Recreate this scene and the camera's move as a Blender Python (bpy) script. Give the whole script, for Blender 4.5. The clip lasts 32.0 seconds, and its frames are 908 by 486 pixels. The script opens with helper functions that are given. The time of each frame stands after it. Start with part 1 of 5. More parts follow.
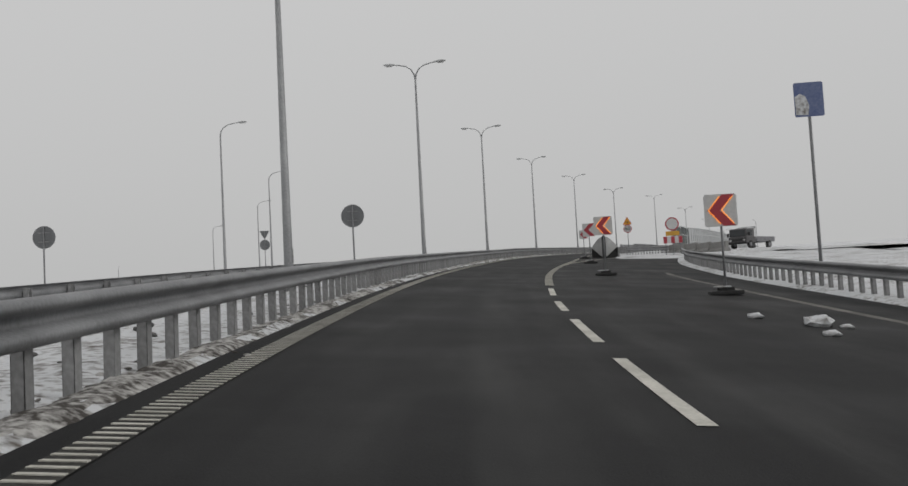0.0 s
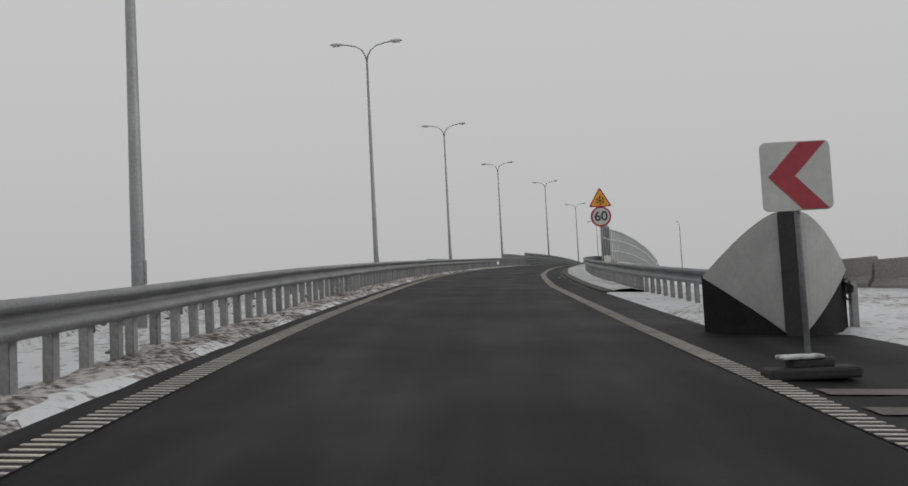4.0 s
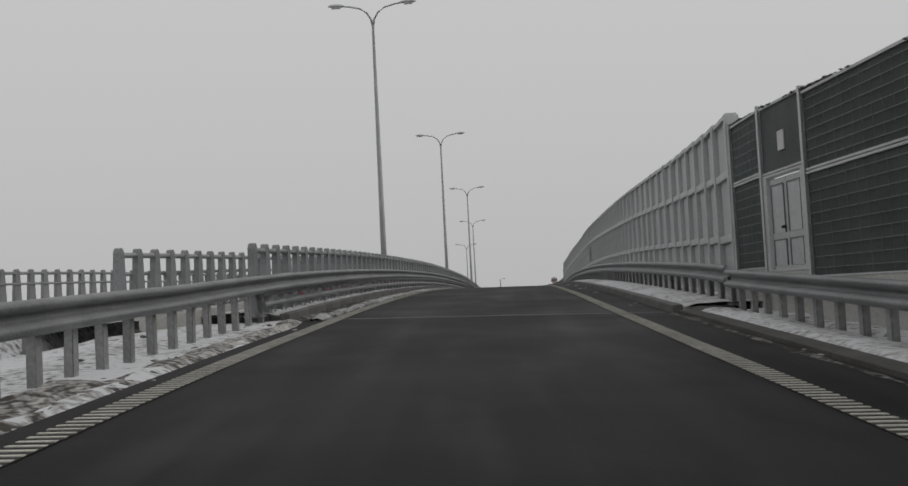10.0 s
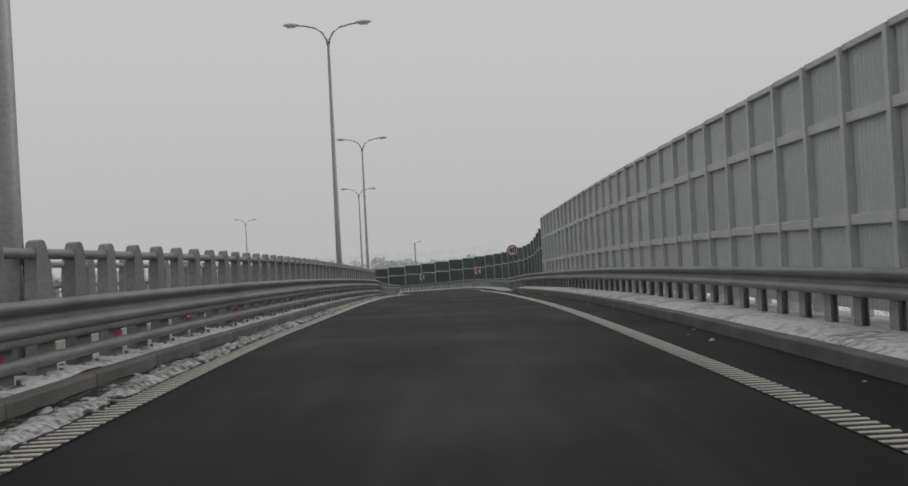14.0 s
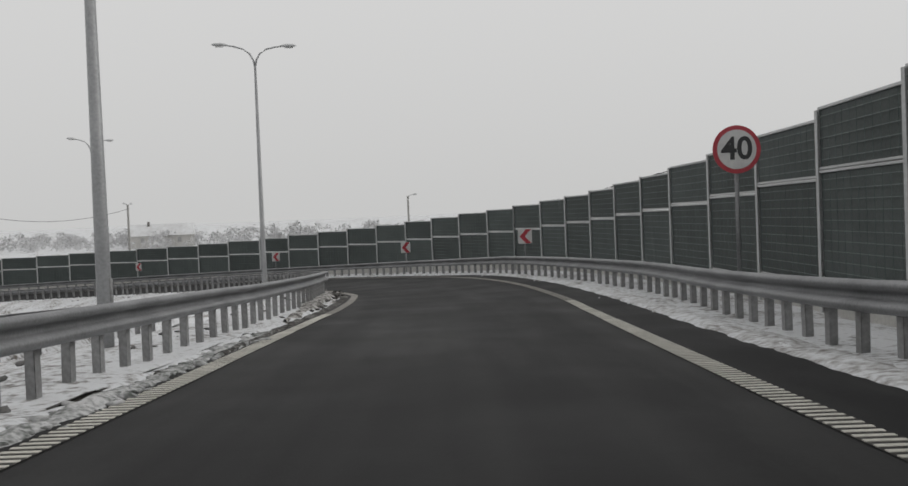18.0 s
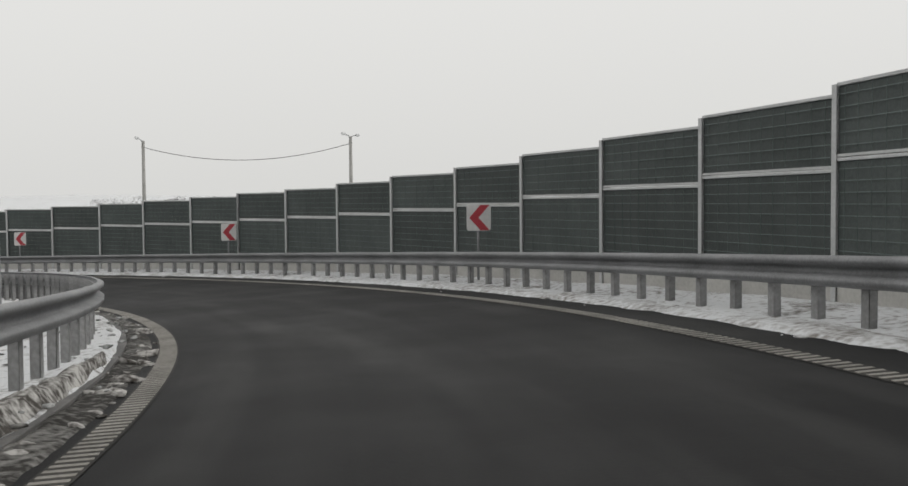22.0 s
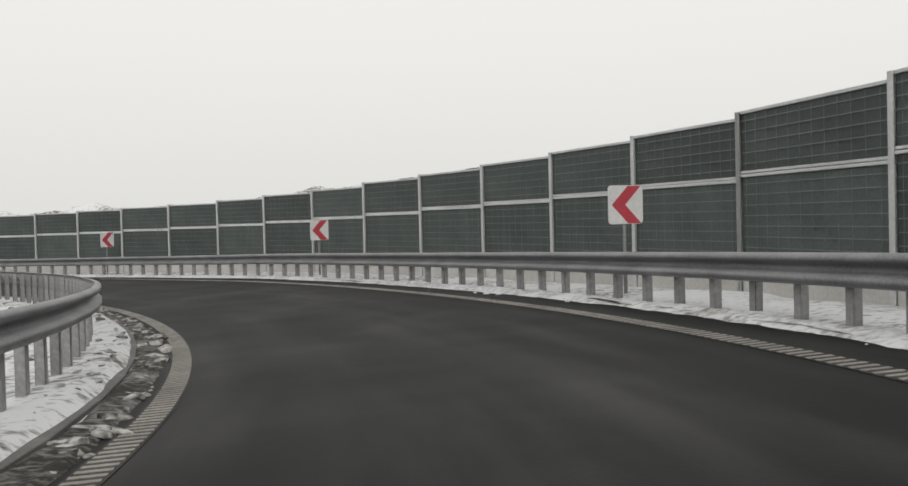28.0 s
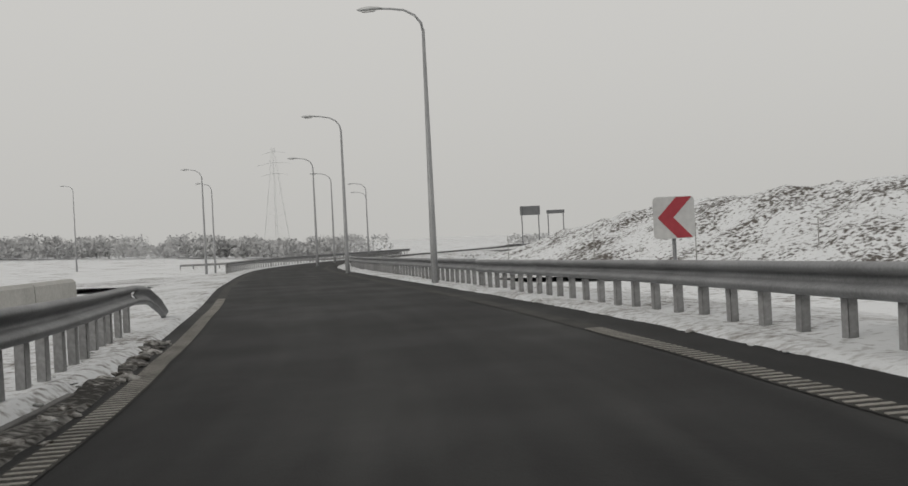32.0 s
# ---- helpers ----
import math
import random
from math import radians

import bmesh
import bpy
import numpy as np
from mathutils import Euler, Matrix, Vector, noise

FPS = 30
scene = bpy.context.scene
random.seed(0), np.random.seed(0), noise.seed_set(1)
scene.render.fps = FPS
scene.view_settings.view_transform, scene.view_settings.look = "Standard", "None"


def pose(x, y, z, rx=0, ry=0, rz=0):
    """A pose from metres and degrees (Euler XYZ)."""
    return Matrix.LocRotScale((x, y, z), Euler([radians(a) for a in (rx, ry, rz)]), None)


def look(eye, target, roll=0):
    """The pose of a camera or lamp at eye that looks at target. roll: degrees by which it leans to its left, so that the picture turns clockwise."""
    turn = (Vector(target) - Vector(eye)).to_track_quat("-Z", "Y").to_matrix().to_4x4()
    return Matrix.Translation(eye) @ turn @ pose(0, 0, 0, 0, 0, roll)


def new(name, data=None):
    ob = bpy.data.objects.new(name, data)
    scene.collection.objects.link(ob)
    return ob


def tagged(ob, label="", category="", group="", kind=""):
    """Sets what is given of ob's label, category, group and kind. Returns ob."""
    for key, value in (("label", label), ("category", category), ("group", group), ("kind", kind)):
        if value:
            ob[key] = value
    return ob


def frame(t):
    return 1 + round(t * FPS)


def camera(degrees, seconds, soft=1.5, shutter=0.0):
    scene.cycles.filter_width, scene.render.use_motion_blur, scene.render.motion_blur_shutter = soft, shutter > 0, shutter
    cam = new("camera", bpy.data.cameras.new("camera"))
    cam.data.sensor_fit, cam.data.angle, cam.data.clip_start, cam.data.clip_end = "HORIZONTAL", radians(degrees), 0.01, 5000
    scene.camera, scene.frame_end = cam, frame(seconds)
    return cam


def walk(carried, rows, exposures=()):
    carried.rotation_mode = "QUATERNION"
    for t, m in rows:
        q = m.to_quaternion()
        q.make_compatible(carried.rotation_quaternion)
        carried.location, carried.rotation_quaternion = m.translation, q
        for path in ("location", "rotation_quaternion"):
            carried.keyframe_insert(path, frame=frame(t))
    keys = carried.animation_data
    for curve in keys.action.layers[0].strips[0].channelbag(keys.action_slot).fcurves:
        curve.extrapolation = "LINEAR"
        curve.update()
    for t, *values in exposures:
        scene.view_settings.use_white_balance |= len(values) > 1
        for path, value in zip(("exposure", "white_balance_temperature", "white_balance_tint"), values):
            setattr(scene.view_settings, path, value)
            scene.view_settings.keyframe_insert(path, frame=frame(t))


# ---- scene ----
cam = camera(49.1, 32.0, soft=1.55)
ROWS = [
    (0.0, 0.000, 0.000, 0.000, -0.24, 3.87, -3.06),
    (0.5, 8.909, -0.097, 0.578, -1.36, 3.90, -3.13),
    (1.0, 17.704, -0.373, 1.149, -2.44, 3.78, -3.22),
    (1.5, 26.388, -0.811, 1.704, -3.48, 3.75, -3.30),
    (2.0, 34.970, -1.411, 2.235, -4.59, 3.78, -3.33),
    (2.5, 43.473, -2.183, 2.751, -5.85, 3.70, -3.28),
    (3.0, 51.916, -3.132, 3.262, -7.12, 3.65, -3.19),
    (3.5, 60.314, -4.265, 3.768, -8.45, 3.73, -3.09),
    (4.0, 68.677, -5.590, 4.271, -9.95, 3.81, -3.00),
    (4.5, 76.987, -7.105, 4.763, -11.25, 3.73, -2.94),
    (5.0, 85.226, -8.792, 5.239, -12.41, 3.62, -2.92),
    (5.5, 93.379, -10.619, 5.697, -13.26, 3.39, -2.97),
    (6.0, 101.435, -12.545, 6.136, -14.01, 3.49, -3.04),
    (6.5, 109.400, -14.535, 6.561, -14.57, 3.60, -3.08),
    (7.0, 117.274, -16.581, 6.974, -15.02, 3.45, -3.09),
    (7.5, 125.055, -18.690, 7.375, -15.59, 3.56, -3.05),
    (8.0, 132.734, -20.889, 7.764, -16.39, 3.76, -3.01),
    (8.5, 140.313, -23.207, 8.145, -17.39, 3.42, -3.06),
    (9.0, 147.806, -25.638, 8.524, -18.36, 3.54, -3.10),
    (9.5, 155.236, -28.175, 8.894, -19.34, 3.45, -3.05),
    (10.0, 162.627, -30.820, 9.248, -20.26, 3.02, -2.96),
    (10.5, 169.981, -33.573, 9.584, -21.22, 3.20, -2.85),
    (11.0, 177.296, -36.440, 9.898, -22.18, 2.56, -2.77),
    (11.5, 184.546, -39.414, 10.178, -22.94, 2.19, -2.78),
    (12.0, 191.713, -42.468, 10.412, -23.87, 2.00, -2.82),
    (12.5, 198.776, -45.568, 10.593, -24.25, 1.20, -2.81),
    (13.0, 205.715, -48.679, 10.715, -24.49, 1.01, -2.81),
    (13.5, 212.531, -51.777, 10.783, -24.81, 0.74, -2.89),
    (14.0, 219.227, -54.846, 10.801, -25.01, 0.43, -2.96),
    (14.5, 225.809, -57.869, 10.771, -24.98, 0.23, -2.97),
    (15.0, 232.284, -60.836, 10.695, -24.77, -0.33, -2.93),
    (15.5, 238.661, -63.741, 10.580, -24.70, -0.66, -2.82),
    (16.0, 244.946, -66.590, 10.432, -24.62, -0.92, -2.69),
    (16.5, 251.149, -69.395, 10.257, -24.61, -0.78, -2.56),
    (17.0, 257.279, -72.166, 10.062, -24.52, -1.14, -2.44),
    (17.5, 263.349, -74.916, 9.846, -24.55, -1.33, -2.34),
    (18.0, 269.365, -77.661, 9.613, -24.54, -1.46, -2.29),
    (18.5, 275.308, -80.387, 9.370, -24.61, -2.17, -2.41),
    (19.0, 281.169, -83.047, 9.126, -24.34, -2.05, -2.46),
    (19.5, 286.992, -85.584, 8.886, -23.13, -1.85, -2.14),
    (20.0, 292.827, -87.906, 8.653, -20.64, -2.03, -1.69),
    (20.5, 298.665, -89.899, 8.419, -17.38, -2.12, -1.22),
    (21.0, 304.472, -91.478, 8.175, -13.70, -2.25, -0.80),
    (21.5, 310.237, -92.595, 7.922, -9.32, -2.38, -0.57),
    (22.0, 315.940, -93.210, 7.659, -4.39, -2.31, -0.47),
    (22.5, 321.549, -93.296, 7.396, 0.94, -2.23, -0.51),
    (23.0, 327.023, -92.850, 7.139, 6.71, -2.21, -0.60),
    (23.5, 332.300, -91.883, 6.892, 12.52, -2.10, -0.64),
    (24.0, 337.322, -90.418, 6.655, 18.49, -2.02, -0.69),
    (24.5, 342.090, -88.456, 6.428, 24.71, -1.97, -0.83),
    (25.0, 346.591, -85.975, 6.209, 31.63, -1.75, -0.99),
    (25.5, 350.784, -82.969, 5.999, 39.09, -1.74, -1.15),
    (26.0, 354.637, -79.469, 5.798, 45.15, -1.72, -1.29),
    (26.5, 358.120, -75.530, 5.606, 51.30, -1.60, -1.41),
    (27.0, 361.199, -71.201, 5.422, 57.29, -1.49, -1.48),
    (27.5, 363.834, -66.532, 5.248, 63.16, -1.55, -1.46),
    (28.0, 365.972, -61.570, 5.083, 69.46, -1.37, -1.42),
    (28.5, 367.565, -56.358, 4.923, 75.90, -1.10, -1.40),
    (29.0, 368.574, -50.948, 4.764, 82.39, -1.20, -1.45),
    (29.5, 368.979, -45.399, 4.611, 88.85, -0.95, -1.67),
    (30.0, 368.777, -39.775, 4.468, 94.70, -0.90, -1.91),
    (30.5, 367.987, -34.221, 4.342, 100.74, -0.66, -2.03),
    (31.0, 366.637, -28.880, 4.238, 107.10, -0.55, -2.17),
    (31.5, 364.759, -23.839, 4.155, 113.52, -0.16, -2.47),
    (32.0, 362.393, -19.171, 4.090, 119.88, -0.20, -2.74),
]


def aim(x, y, z, yaw, pitch, roll):
    a, b = radians(yaw), radians(pitch)
    way = Vector((math.cos(a) * math.cos(b), math.sin(a) * math.cos(b), math.sin(b)))
    return look((x, y, z), Vector((x, y, z)) + way, roll)


walk(cam, [(r[0], aim(*r[1:])) for r in ROWS],
     exposures=[(0, 0.08, 6500, 10), (6, 0.04, 6500, 10), (13, 0.06, 6500, 10), (16, 0.15, 6500, 10), (19, 0.4, 6550, 10), (22, 0.58, 6620, 9), (25, 0.72, 6680, 9), (28, 0.7, 6670, 9), (30, 0.58, 6680, 9), (31, 0.43, 6700, 9), (32, 0.16, 6720, 9)])


# ---- world, sun ----
SUN_EL, SUN_AZ = radians(28), radians(200)
world = bpy.data.worlds.new("overcast_sky")
scene.world = world
world.use_nodes = True
wn, wl = world.node_tree.nodes, world.node_tree.links
sky = wn.new("ShaderNodeTexSky")
sky.sky_type, sky.sun_disc, sky.sun_elevation, sky.sun_rotation = "NISHITA", False, SUN_EL, SUN_AZ
sky.dust_density, sky.air_density = 6.0, 1.0
hsv = wn.new("ShaderNodeHueSaturation")
hsv.inputs["Saturation"].default_value = 0.06
wl.new(sky.outputs["Color"], hsv.inputs["Color"])
low = wn.new("ShaderNodeTexCoord")
sep = wn.new("ShaderNodeSeparateXYZ")
wl.new(low.outputs["Generated"], sep.inputs[0])
ramp = wn.new("ShaderNodeValToRGB")
ramp.color_ramp.elements[0].position, ramp.color_ramp.elements[0].color = 0.0, (4.9, 4.92, 4.9, 1)
ramp.color_ramp.elements[1].position, ramp.color_ramp.elements[1].color = 0.5, (6.0, 6.0, 6.0, 1)
wl.new(sep.outputs["Z"], ramp.inputs["Fac"])
veil = wn.new("ShaderNodeMixRGB")
veil.inputs["Fac"].default_value = 0.92
wl.new(hsv.outputs["Color"], veil.inputs[1])
wl.new(ramp.outputs["Color"], veil.inputs[2])
wn["Background"].inputs["Strength"].default_value = 0.1
wl.new(veil.outputs[0], wn["Background"].inputs["Color"])
sun_data = bpy.data.lights.new("sun", "SUN")
sun_data.energy, sun_data.angle, sun_data.color = 0.5, radians(30), (1.0, 0.98, 0.95)
sun = new("sun", sun_data)
sun.matrix_world = look((0, 0, 80), (0 - math.sin(SUN_AZ) * 60, -math.cos(SUN_AZ) * 60, 80 - 60 * math.tan(SUN_EL)))

# ---- materials ----


def nodes_of(name, base, rough=0.7, metal=0.0, spec=0.5):
    m = bpy.data.materials.new(name)
    m.use_nodes = True
    b = m.node_tree.nodes["Principled BSDF"]
    b.inputs["Base Color"].default_value = (*base, 1)
    b.inputs["Roughness"].default_value = rough
    b.inputs["Metallic"].default_value = metal
    b.inputs["Specular IOR Level"].default_value = spec
    return m, b, m.node_tree.nodes, m.node_tree.links


def varied(name, a, b, scale=3.0, fine=40.0, rough=0.7, metal=0.0, bump=0.2, spec=0.5, dist=0.01, pos=(0.35, 0.7), random_tint=0.0):
    """Two tones mixed by noise at two scales, with a fine bump."""
    m, bs, n, l = nodes_of(name, a, rough, metal, spec)
    co = n.new("ShaderNodeTexCoord")
    n1, n2 = n.new("ShaderNodeTexNoise"), n.new("ShaderNodeTexNoise")
    n1.inputs["Scale"].default_value, n1.inputs["Detail"].default_value = scale, 6
    n2.inputs["Scale"].default_value, n2.inputs["Detail"].default_value = fine, 4
    for k in (n1, n2):
        l.new(co.outputs["Object"], k.inputs["Vector"])
    mx = n.new("ShaderNodeMath")
    mx.operation = "MULTIPLY_ADD"
    mx.inputs[1].default_value, mx.inputs[2].default_value = 0.45, 0.0
    l.new(n2.outputs["Fac"], mx.inputs[0])
    ad = n.new("ShaderNodeMath")
    ad.operation = "MULTIPLY_ADD"
    ad.inputs[1].default_value = 0.6
    l.new(n1.outputs["Fac"], ad.inputs[0])
    l.new(mx.outputs[0], ad.inputs[2])
    rp = n.new("ShaderNodeValToRGB")
    rp.color_ramp.elements[0].position, rp.color_ramp.elements[0].color = pos[0], (*a, 1)
    rp.color_ramp.elements[1].position, rp.color_ramp.elements[1].color = pos[1], (*b, 1)
    l.new(ad.outputs[0], rp.inputs["Fac"])
    out = rp.outputs["Color"]
    if random_tint:
        inf = n.new("ShaderNodeObjectInfo")
        mr = n.new("ShaderNodeMapRange")
        mr.inputs["To Min"].default_value, mr.inputs["To Max"].default_value = 1 - random_tint, 1 + random_tint
        l.new(inf.outputs["Random"], mr.inputs["Value"])
        hs = n.new("ShaderNodeHueSaturation")
        l.new(mr.outputs[0], hs.inputs["Value"])
        l.new(out, hs.inputs["Color"])
        out = hs.outputs["Color"]
    l.new(out, bs.inputs["Base Color"])
    if bump:
        bp = n.new("ShaderNodeBump")
        bp.inputs["Strength"].default_value, bp.inputs["Distance"].default_value = bump, dist
        l.new(n2.outputs["Fac"], bp.inputs["Height"])
        l.new(bp.outputs["Normal"], bs.inputs["Normal"])
    return m


def asphalt_material():
    """Worn damp asphalt: aggregate, broad patches, and streaks along the lane that paint in salt and windscreen
    reflections (map: metres along and across).
    """
    m, b, n, l = nodes_of("asphalt", (0.02, 0.02, 0.021), 0.8, 0, 0.11)
    co = n.new("ShaderNodeTexCoord")
    grain, patch, smear, track = (n.new("ShaderNodeTexNoise") for _ in range(4))
    for k, sc, de, src in ((grain, 55, 3, "Object"), (patch, 0.4, 6, "Object"), (smear, 1.0, 6, "UV"), (track, 1.0, 3, "UV")):
        k.inputs["Scale"].default_value, k.inputs["Detail"].default_value = sc, de
        if src == "UV":
            mp = n.new("ShaderNodeMapping")
            mp.inputs["Scale"].default_value = (0.16, 1.1, 1) if k == smear else (0.012, 1.5, 1)
            l.new(co.outputs["UV"], mp.inputs["Vector"])
            l.new(mp.outputs["Vector"], k.inputs["Vector"])
        else:
            l.new(co.outputs["Object"], k.inputs["Vector"])
    rp = n.new("ShaderNodeValToRGB")
    rp.color_ramp.elements[0].position, rp.color_ramp.elements[0].color = 0.3, (0.003, 0.003, 0.0033, 1)
    rp.color_ramp.elements[1].position, rp.color_ramp.elements[1].color = 0.72, (0.014, 0.014, 0.0145, 1)
    l.new(patch.outputs["Fac"], rp.inputs["Fac"])
    prev = rp.outputs["Color"]
    # pale streaks: salt smears, strengthened to paint in reflections from the windscreen
    for tex, lo, hi, top, tone in ((smear, 0.5, 0.78, 0.5, (0.06, 0.06, 0.058)), (track, 0.45, 0.7, 0.28, (0.045, 0.045, 0.044))):
        salt_glare = n.new("ShaderNodeMapRange")
        salt_glare.inputs["From Min"].default_value, salt_glare.inputs["From Max"].default_value, salt_glare.inputs["To Max"].default_value = lo, hi, top
        l.new(tex.outputs["Fac"], salt_glare.inputs["Value"])
        mx = n.new("ShaderNodeMixRGB")
        mx.inputs[2].default_value = (*tone, 1)
        l.new(salt_glare.outputs[0], mx.inputs["Fac"])
        l.new(prev, mx.inputs[1])
        prev = mx.outputs[0]
    gm = n.new("ShaderNodeMixRGB")
    gm.blend_type, gm.inputs["Fac"].default_value = "OVERLAY", 0.3
    l.new(prev, gm.inputs[1])
    l.new(grain.outputs["Fac"], gm.inputs[2])
    l.new(gm.outputs[0], b.inputs["Base Color"])
    rr = n.new("ShaderNodeMapRange")
    rr.inputs["To Min"].default_value, rr.inputs["To Max"].default_value = 0.45, 0.85
    l.new(patch.outputs["Fac"], rr.inputs["Value"])
    l.new(rr.outputs[0], b.inputs["Roughness"])
    bp = n.new("ShaderNodeBump")
    bp.inputs["Strength"].default_value, bp.inputs["Distance"].default_value = 0.4, 0.006
    l.new(grain.outputs["Fac"], bp.inputs["Height"])
    l.new(bp.outputs["Normal"], b.inputs["Normal"])
    return m


def snow_material(name, dirt_low=0.5, dirt_high=0.62, white=(0.78, 0.79, 0.8), dirt=(0.12, 0.1, 0.08), broad=0.25, fine=3.5):
    """Snow with earth and grass showing through in patches."""
    m, b, n, l = nodes_of(name, white, 0.85, 0, 0.2)
    co = n.new("ShaderNodeTexCoord")
    n1, n2 = n.new("ShaderNodeTexNoise"), n.new("ShaderNodeTexNoise")
    n1.inputs["Scale"].default_value, n1.inputs["Detail"].default_value = broad, 8
    n2.inputs["Scale"].default_value, n2.inputs["Detail"].default_value = fine, 8
    for k in (n1, n2):
        l.new(co.outputs["Object"], k.inputs["Vector"])
    ad = n.new("ShaderNodeMath")
    ad.operation = "MULTIPLY_ADD"
    ad.inputs[1].default_value = 0.4
    hf = n.new("ShaderNodeMath")
    hf.operation = "MULTIPLY"
    hf.inputs[1].default_value = 0.6
    l.new(n2.outputs["Fac"], hf.inputs[0])
    l.new(n1.outputs["Fac"], ad.inputs[0])
    l.new(hf.outputs[0], ad.inputs[2])
    rp = n.new("ShaderNodeValToRGB")
    rp.color_ramp.elements[0].position, rp.color_ramp.elements[0].color = dirt_low, (*white, 1)
    rp.color_ramp.elements[1].position, rp.color_ramp.elements[1].color = dirt_high, (*dirt, 1)
    l.new(ad.outputs[0], rp.inputs["Fac"])
    l.new(rp.outputs["Color"], b.inputs["Base Color"])
    bp = n.new("ShaderNodeBump")
    bp.inputs["Strength"].default_value, bp.inputs["Distance"].default_value = 0.6, 0.05
    l.new(n2.outputs["Fac"], bp.inputs["Height"])
    l.new(bp.outputs["Normal"], b.inputs["Normal"])
    return m


ASPHALT = asphalt_material()
SNOW = snow_material("snow_field", 0.54, 0.66, (0.68, 0.69, 0.7))
VERGE = snow_material("snowy_verge", 0.5, 0.64, (0.62, 0.63, 0.64), (0.13, 0.115, 0.1), 0.6, 8.0)
SNOWBANK = snow_material("snow_bank", 0.46, 0.66, (0.6, 0.61, 0.62), (0.2, 0.185, 0.17), 0.8, 9.0)
SLUSH = snow_material("dirty_slush", 0.42, 0.58, (0.48, 0.47, 0.45), (0.06, 0.054, 0.048), 1.2, 11.0)
MUD = snow_material("muddy_slush", 0.36, 0.54, (0.22, 0.215, 0.205), (0.028, 0.026, 0.023), 0.9, 11.0)
CRUMBS = snow_material("crumbly_ploughed_snow", 0.4, 0.6, (0.52, 0.52, 0.52), (0.11, 0.12, 0.11), 1.6, 14.0)
HEAP = snow_material("snowy_earth_heap", 0.49, 0.58, (0.64, 0.65, 0.66), (0.1, 0.09, 0.08))
PAINT = varied("worn_road_paint", (0.34, 0.33, 0.29), (0.64, 0.62, 0.56), 1.5, 25, 0.7, 0, 0.2)
PAINT_DIRTY = varied("muddy_road_paint", (0.14, 0.132, 0.118), (0.31, 0.295, 0.268), 1.5, 25, 0.75, 0, 0.2)
PAINT_WORN = varied("worn_grey_road_paint", (0.07, 0.067, 0.06), (0.21, 0.2, 0.18), 1.3, 28, 0.75, 0, 0.2, spec=0.25, pos=(0.38, 0.72))
PAINT_THIN = varied("worn_thin_road_paint", (0.012, 0.0118, 0.011), (0.06, 0.057, 0.05), 1.1, 30, 0.75, 0, 0.2, spec=0.25, pos=(0.4, 0.75))
GALV = varied("galvanised_steel", (0.125, 0.128, 0.132), (0.25, 0.254, 0.26), 1.2, 30, 0.5, 0.25, 0.1)
GALV_DIRTY = varied("dirty_galvanised_steel", (0.16, 0.16, 0.16), (0.35, 0.35, 0.35), 1.6, 18, 0.6, 0.15, 0.1, random_tint=0.15)
POLE = varied("grey_lamp_pole", (0.22, 0.225, 0.23), (0.36, 0.365, 0.37), 1.0, 20, 0.5, 0.2, 0.05)
CONCRETE = varied("light_concrete", (0.36, 0.354, 0.335), (0.52, 0.512, 0.485), 0.8, 14, 0.85, 0, 0.3)
BLOCK = varied("grey_weathered_concrete", (0.16, 0.158, 0.15), (0.29, 0.285, 0.275), 0.9, 14, 0.85, 0, 0.3)
MUDDY_KERB = varied("muddy_kerb_stone", (0.035, 0.034, 0.032), (0.1, 0.095, 0.09), 1.5, 22, 0.85, 0, 0.4)
KERB = varied("dark_kerb_stone", (0.07, 0.07, 0.068), (0.16, 0.155, 0.15), 2.0, 30, 0.8, 0, 0.3)
DARK_PANEL = varied("dark_green_absorbing_panel", (0.042, 0.051, 0.049), (0.078, 0.091, 0.088), 1.0, 30, 0.75, 0, 0.3, random_tint=0.2)
WIRE = varied("green_coated_wire", (0.09, 0.118, 0.112), (0.145, 0.182, 0.173), 2, 20, 0.5, 0.1, 0)
FRAME = varied("pale_painted_steel", (0.39, 0.398, 0.398), (0.55, 0.558, 0.558), 1.2, 20, 0.5, 0.15, 0.05)
LIGHT_PANEL = varied("pale_ribbed_panel", (0.38, 0.39, 0.395), (0.5, 0.51, 0.515), 0.8, 10, 0.45, 0.1, 0.05, random_tint=0.08)
BRIDGE_STEEL = varied("bridge_rail_steel", (0.16, 0.163, 0.168), (0.29, 0.295, 0.3), 1.2, 22, 0.5, 0.3, 0.1, random_tint=0.1)
WHITE = varied("white_sign_face", (0.48, 0.48, 0.48), (0.6, 0.6, 0.59), 2, 15, 0.5, 0, 0)
RED = varied("red_sign_face", (0.32, 0.03, 0.045), (0.42, 0.05, 0.065), 2, 15, 0.5, 0, 0)
SIGN_BACK = varied("grey_sign_back", (0.12, 0.125, 0.13), (0.2, 0.205, 0.21), 2, 15, 0.5, 0.3, 0)
BLACK = varied("black_rubber", (0.015, 0.015, 0.015), (0.035, 0.035, 0.035), 3, 25, 0.8, 0, 0.3)
ORANGE = varied("amber_sign_face", (0.7, 0.3, 0.02), (0.8, 0.36, 0.03), 2, 15, 0.5, 0, 0)
AMBER_BOARD = varied("amber_board", (0.5, 0.26, 0.03), (0.6, 0.33, 0.05), 2, 15, 0.5, 0, 0)
